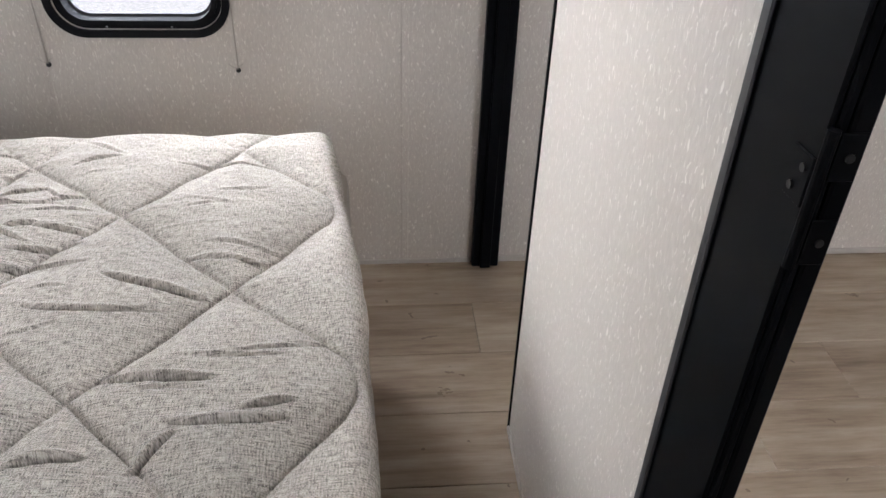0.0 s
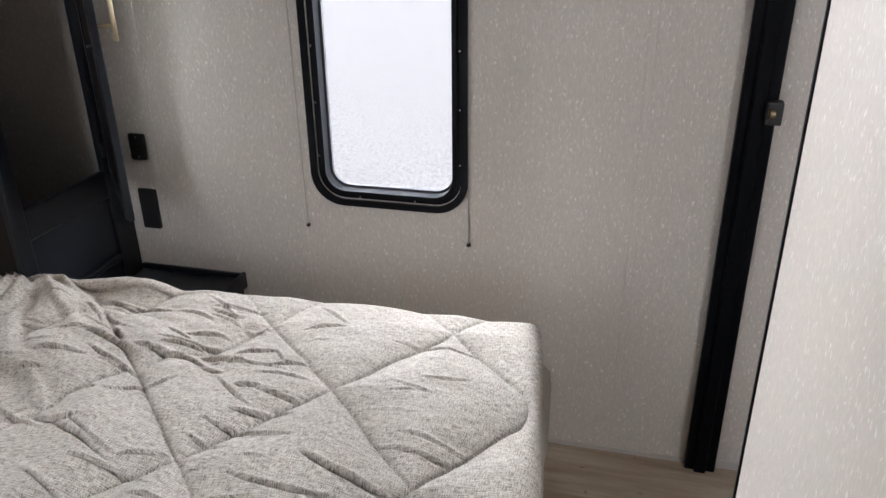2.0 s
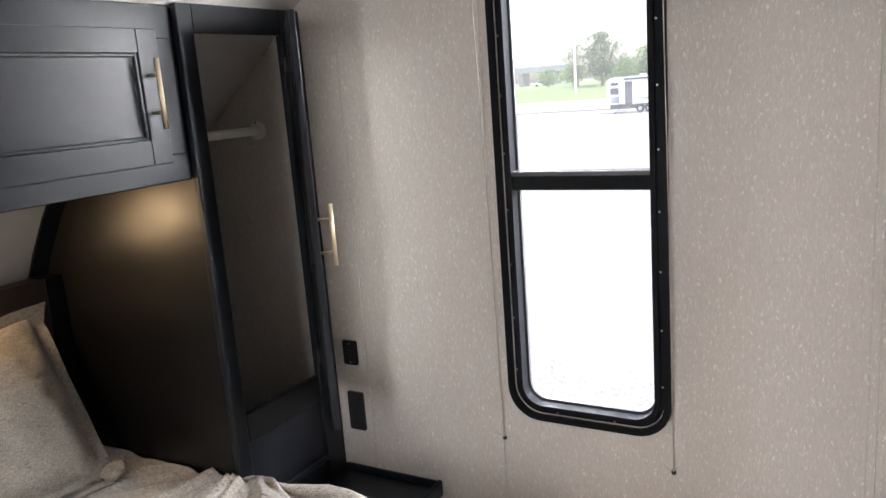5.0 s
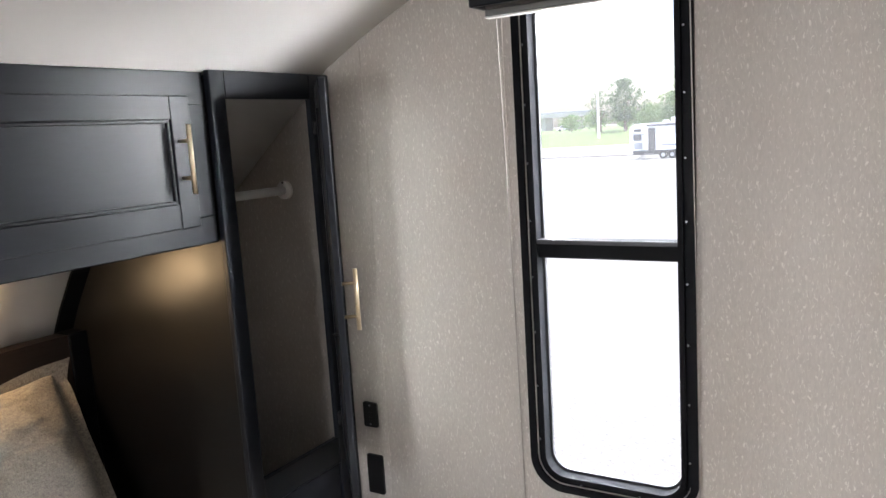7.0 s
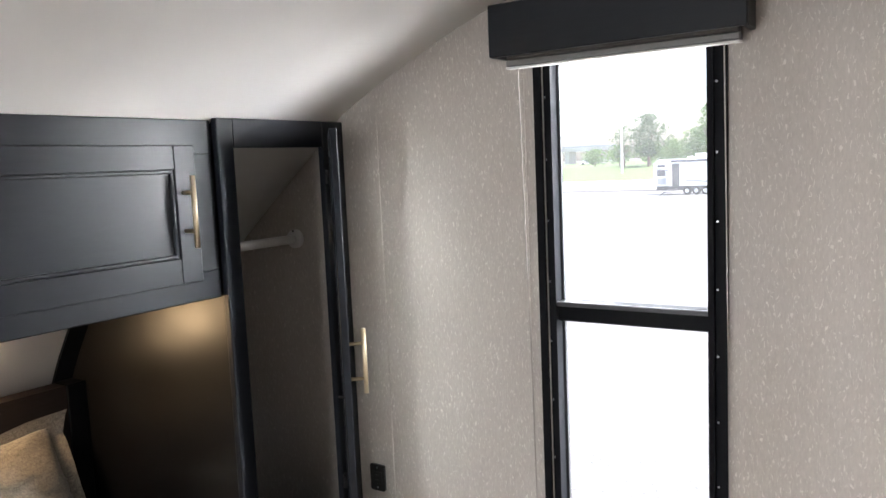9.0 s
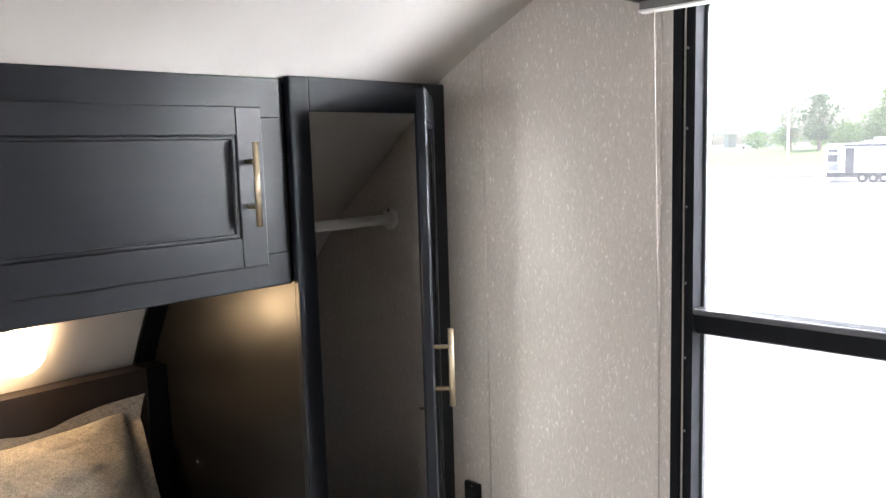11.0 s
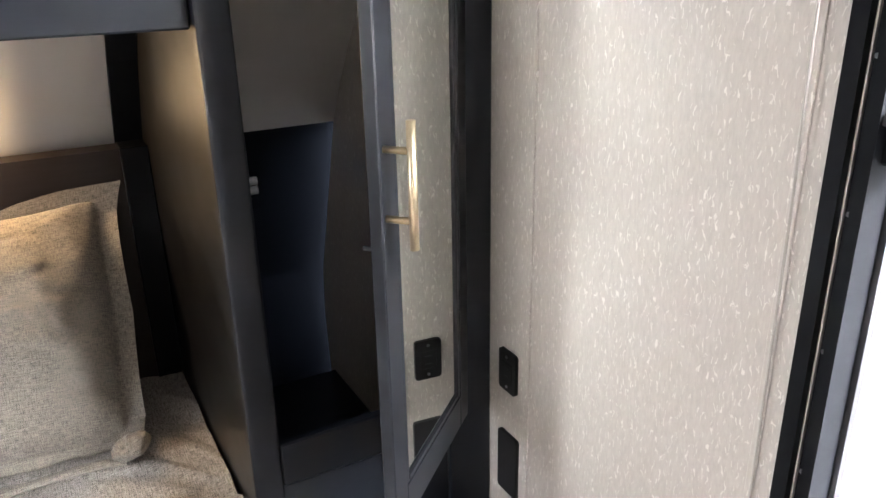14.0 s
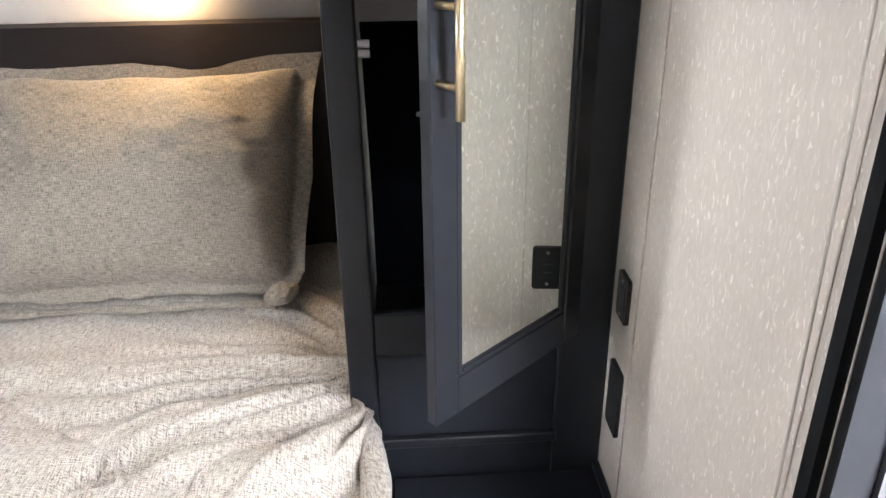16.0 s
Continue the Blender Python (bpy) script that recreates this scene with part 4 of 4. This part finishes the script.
    sheet(1, "front_cover")
    sheet(-1, "back_cover")


pillow()


# ---- outside ----
GZ = -1.9
GRAVEL, _nt, _bs = material("pale_gravel", (0.5, 0.48, 0.46), 0.9)
_v = place(_nt)
_f = noise_tex(_nt, _v, 22.0, 6, 0.8)
_c = noise_tex(_nt, _v, 0.5, 4)
_nt.links.new(mix(_nt, maths(_nt, "MULTIPLY", _c, 0.3), ramp(_nt, _f, [(0.35, (0.085, 0.083, 0.08)), (0.65, (0.315, 0.307, 0.295))]), (0.215, 0.21, 0.202)), _bs.inputs["Base Color"])
bump(_nt, _bs, _f, 0.8, 0.02)
GRASS = plain("lawn_grass", (0.10, 0.145, 0.045), 0.9, 0, 0.35, 0.6, 0.3)
ROADM = plain("pale_concrete", (0.42, 0.41, 0.39), 0.85, 0, 0.1, 0.5)
# the kerb's shadow line is put into this dark grey
KERB = plain("kerb_shadow_grey", (0.16, 0.155, 0.14), 0.9, 0, 0.25, 1.5)
LEAF = plain("tree_leaves", (0.065, 0.105, 0.05), 0.8, 0, 0.4, 1.2)
LEAFB = plain("bush_leaves", (0.13, 0.21, 0.07), 0.8, 0, 0.3, 1.2)
for _m in (LEAF, LEAFB):
    _t = _m.node_tree
    _tr, _mx = _t.nodes.new("ShaderNodeBsdfTranslucent"), _t.nodes.new("ShaderNodeMixShader")
    _p = _t.nodes["Principled BSDF"]
    _t.links.new(_p.inputs["Base Color"].links[0].from_socket, _tr.inputs["Color"])
    _t.links.new(_p.outputs[0], _mx.inputs[1]), _t.links.new(_tr.outputs[0], _mx.inputs[2])
    _t.links.new(_mx.outputs[0], _t.nodes["Material Output"].inputs["Surface"])
BARK = plain("bark", (0.12, 0.09, 0.07), 0.9)
RVWHITE = plain("white_trailer_skin", (0.75, 0.75, 0.75), 0.4, 0, 0.03, 2.0)
RVDARK = plain("dark_trailer_trim", (0.05, 0.05, 0.06), 0.4)
RVGREY = plain("grey_trailer_stripe", (0.3, 0.31, 0.34), 0.4)
TYRE = plain("tyre_rubber", (0.02, 0.02, 0.02), 0.8)

solid("wall_skirt", box(-2.1, EASTX - 0.06, SY + 0.06, NY - 0.06, GZ, -0.062), RVDARK, "dark closed skirt under the trailer floor", "wall", "structure")
solid("ground", prism([(-3000, -600), (3000, -600), (3000, 4000), (-3000, 4000)], "z", GZ - 0.5, GZ), GRAVEL, "pale gravel lot reaching to the horizon", "ground", "structure")
bm = bmesh.new()
prism([(124, GZ - 0.1), (125, GZ + 0.12), (148, 0.2), (190, 0.5), (400, 0.8), (400, GZ - 0.1)], "x", -190, 60, bm)
solid("lawn", bm, GRASS, "mown green grass bank behind the lot", "grass", "structure")
solid("kerb", box(-190, 60, 83.2, 84, GZ - 0.1, GZ + 0.16, 0.03), KERB, "low kerb along the pale concrete strip, coloured dark for its shadow line", "kerb", "structure")
solid("pavement", box(-190, 60, 84, 124, GZ - 0.1, GZ + 0.05), ROADM, "pale concrete strip along the grass bank", "pavement", "structure")


def trailer():
    ob = thing("travel_trailer", "white travel trailer with grey stripes parked on the gravel", "trailer", (-18.0, 75, GZ))
    x0, x1, y0, y1 = -23.5, -12.6, 74.0, 76.4
    b = GZ + 0.85
    out = [(x0, b), (x1, b), (x1, b + 2.55), (x0 + 0.5, b + 2.55), (x0, b + 2.1)]
    part("body", prism(out, "y", y0, y1), RVWHITE, ob)
    part("slide_out", box(x0 + 3.9, x1 + 0.2, y0 + 0.3, y1, b + 2.55, b + 3.0, 0.05), RVWHITE, ob)
    part("chassis", box(x0 + 0.2, x1, y0 + 0.2, y1 - 0.2, GZ + 0.45, b, 0.02), RVDARK, ob)
    part("stripe", prism([(x0 + 0.2, b + 1.6), (x0 + 2.0, b + 1.35), (x0 + 2.0, b + 1.45), (x0 + 0.2, b + 1.75)], "y", y0 - 0.02, y0), RVGREY, ob)
    part("stripe", prism([(x0 + 2.7, b + 0.45), (x0 + 6.4, b + 0.2), (x0 + 6.4, b + 0.34), (x0 + 3.4, b + 0.62)], "y", y0 - 0.02, y0), RVGREY, ob)
    part("awning", cyl((x0 + 1.7, y0 - 0.1, b + 2.35), (x1, y0 - 0.1, b + 2.35), 0.09, 10), RVDARK, ob)
    door = part("door", box(x0 + 1.8, x0 + 2.5, y0 - 0.05, y0, b + 0.0, b + 2.1, 0.04), RVDARK, ob, "dark open entry door")
    part("door_leaf", box(x0 + 1.62, x0 + 1.78, y0 - 0.7, y0, b + 0.1, b + 2.1, 0.02), RVWHITE, ob)
    part("window", box(x0 + 0.35, x0 + 1.15, y0 - 0.03, y0, b + 0.95, b + 1.55, 0.02), RVDARK, ob)
    part("window", box(x0 + 0.4, x0 + 1.15, y0 - 0.03, y0, b + 1.8, b + 2.05, 0.01), RVDARK, ob)
    part("window", box(x0 + 5.2, x0 + 5.9, y0 - 0.03, y0, b + 1.3, b + 1.75, 0.02), RVDARK, ob)
    part("hatch", box(x0 + 0.4, x0 + 1.2, y0 - 0.02, y0, b + 0.15, b + 0.75, 0.02), RVGREY, ob)
    for x in (x0 + 3.2, x0 + 4.05, x0 + 4.9):
        wh = part("wheel", cyl((x, y0 - 0.02, GZ + 0.38), (x, y0 + 0.25, GZ + 0.38), 0.38, 20), TYRE, ob, "black trailer wheel")
        part("rim", cyl((x, y0 - 0.04, GZ + 0.38), (x, y0 - 0.02, GZ + 0.38), 0.2, 14), RVGREY, wh)
    st = part("steps", box(x0 + 1.5, x0 + 2.3, y0 - 0.6, y0, GZ + 0.5, GZ + 0.56), RVDARK, ob, "dark folding entry steps")
    part("tread", box(x0 + 1.2, x0 + 2.0, y0 - 1.1, y0 - 0.5, GZ + 0.25, GZ + 0.3), RVDARK, st)
    part("step_leg", cyl((x0 + 0.9, y0 - 1.1, GZ), (x0 + 1.9, y0 - 0.4, GZ + 0.8), 0.04, 6), RVDARK, st)
    part("vent", box(x0 + 3.0, x0 + 3.5, 74.8, 75.3, b + 2.55, b + 2.75, 0.03), RVWHITE, ob)


trailer()


def tree(name, label, x, y, base, height, spread, mat, clumps, seed, trunk=0.3):
    rnd = random.Random(seed)
    ob = thing(name, label, "tree", (x, y, base))
    bm = bmesh.new()
    cyl((x, y, base - 0.3), (x + 0.1, y, base + height * 0.55), trunk, 8, bm, trunk * 0.45)
    for k in range(7):
        a = rnd.uniform(0, 6.28)
        z = base + height * rnd.uniform(0.25, 0.5)
        cyl((x, y, z), (x + math.cos(a) * spread * 0.6, y + math.sin(a) * spread * 0.6, z + height * rnd.uniform(0.12, 0.35)), trunk * 0.4, 6, bm, trunk * 0.1)
    part("trunk", bm, BARK, ob)
    verts, faces = [], []
    for c in range(clumps):
        a, q = rnd.uniform(0, 6.28), rnd.random() ** 0.5
        zz = rnd.random()
        fat = math.sin(math.pi * (0.12 + 0.82 * zz)) ** 0.7
        lump = 0.75 + 0.45 * math.sin(a * 3 + zz * 9 + seed) * math.cos(zz * 7 + seed)
        cx, cy = x + math.cos(a) * q * spread * fat * lump, y + math.sin(a) * q * spread * fat * lump
        cz = base + height * (0.22 + 0.78 * zz) * (0.92 + 0.1 * lump)
        for _ in range(7):
            o = Vector((rnd.gauss(0, 0.32), rnd.gauss(0, 0.32), rnd.gauss(0, 0.26))) * (spread / 4)
            s = rnd.uniform(0.12, 0.26) * spread / 4
            t1 = Vector((rnd.gauss(0, 1), rnd.gauss(0, 1), rnd.gauss(0, 1))).normalized() * s
            t2 = t1.cross(Vector((rnd.gauss(0, 1), rnd.gauss(0, 1), rnd.gauss(0, 1)))).normalized() * s
            p = Vector((cx, cy, cz)) + o
            i = len(verts)
            verts += [tuple(p - t1), tuple(p + t2 * 0.6), tuple(p + t1), tuple(p - t2 * 0.6)]
            faces.append((i, i + 1, i + 2, i + 3))
    me = bpy.data.meshes.new("crown")
    me.from_pydata(verts, [], faces)
    me.materials.append(mat)
    cr = new("crown", me)
    cr.parent, cr.location = ob, (-x, -y, -base)
    return ob


tree("tree", "leafy dark green tree on the grass bank", -47.5, 146, 0.1, 9.6, 4.2, LEAF, 480, 4)
tree("tree", "leafy dark green tree beside a pole", -53.5, 149, 0.1, 7.8, 3.4, LEAF, 200, 9)
tree("tree", "tall pale green tree behind the trailer", -37.5, 152, 0.2, 11.0, 4.0, LEAFB, 420, 14)
for k, (bx, by, bh, bs) in enumerate(((-57, 156, 4.2, 3.6), (-51, 158, 4.6, 4.2), (-44, 150, 4.8, 3.0), (-41, 156, 6.8, 4.4), (-36, 160, 6.5, 4.6), (-30, 158, 6.0, 4.6), (-24, 160, 6.5, 5.0), (-64, 160, 3.6, 3.4), (-47, 160, 3.8, 4.4))):
    tree("bush", "pale green leafy bush on the grass bank", bx, by, 0.2, bh, bs, LEAFB, 280, 20 + k, 0.15)
pole = thing("utility_pole", "pale tall pole on the grass bank", "pole", (-47.0, 130, -0.7))
part("post", cyl((-47.0, 130, -0.7), (-47.0, 130, 14.6), 0.24, 10, None, 0.16), ROADM, pole)
part("lamp_head", box(-47.5, -46.5, 129.8, 130.2, 14.6, 14.85, 0.05), ROADM, pole)
ov = thing("overpass", "distant concrete overpass behind the grass", "bridge", (-120, 240, 0))
part("deck", box(-190, -88, 238, 248, 4.7, 5.9, 0.1), ROADM, ov)
part("railing", box(-190, -88, 237.8, 238.1, 5.9, 6.5), RVGREY, ov)
for x in (-150, -128, -106, -95):
    part("column", box(x - 0.8, x + 0.8, 240, 246, 0.4, 4.7, 0.1), ROADM, ov)


def parked_car():
    x, y, z = -76.0, 185, 0.47
    ob = thing("parked_car", "small white car parked beyond the grass", "car", (x, y, z))
    side = [(-2.1, 0.35), (2.1, 0.35), (2.15, 0.8), (1.3, 0.95), (0.7, 1.45), (-0.9, 1.45), (-1.6, 0.95), (-2.1, 0.85)]
    part("body", prism([(x + a, z + b) for a, b in side], "y", y, y + 1.7), RVWHITE, ob)
    part("side_window", prism([(x - 1.3, z + 0.95), (x + 1.0, z + 0.95), (x + 0.6, z + 1.35), (x - 0.85, z + 1.35)], "y", y - 0.02, y), RVDARK, ob)
    for dx in (-1.3, 1.3):
        part("wheel", cyl((x + dx, y - 0.03, z + 0.33), (x + dx, y + 0.2, z + 0.33), 0.33, 14), TYRE, ob)


parked_car()


# ---- floor, plank by plank ----
floor = solid("floor", box(-2.3, EASTX, SY, NY, -0.05, -0.004), GROUT, "wood-look vinyl plank floor in greyed oak tones", "floor", "structure")
PITCH, LONG = 0.2175, 1.5
row0 = 1.7145 - PITCH * 9
shift_of = {9: 0.36, 8: 1.32 - LONG, 10: 1.05, 7: 1.0}
k = 0
while row0 + PITCH * k < NY:
    ya = row0 + PITCH * k
    yb = min(ya + PITCH, NY)
    ya = max(ya, SY)
    start = shift_of.get(k, random.Random(k * 7 + 1).uniform(0, LONG))
    x = start - LONG * 4
    while x < EASTX:
        xa, xb = max(x, -0.6), min(x + LONG, EASTX)
        if xb - xa > 0.05 and yb - ya > 0.02:
            g = 0.0007
            me = finish(box(xa + g, xb - g, ya + g, yb - g, -0.006, 0.0, 0.0012), "plank", PLANK)
            pl = new("plank", me)
            pl.parent = floor
        x += LONG
    k += 1
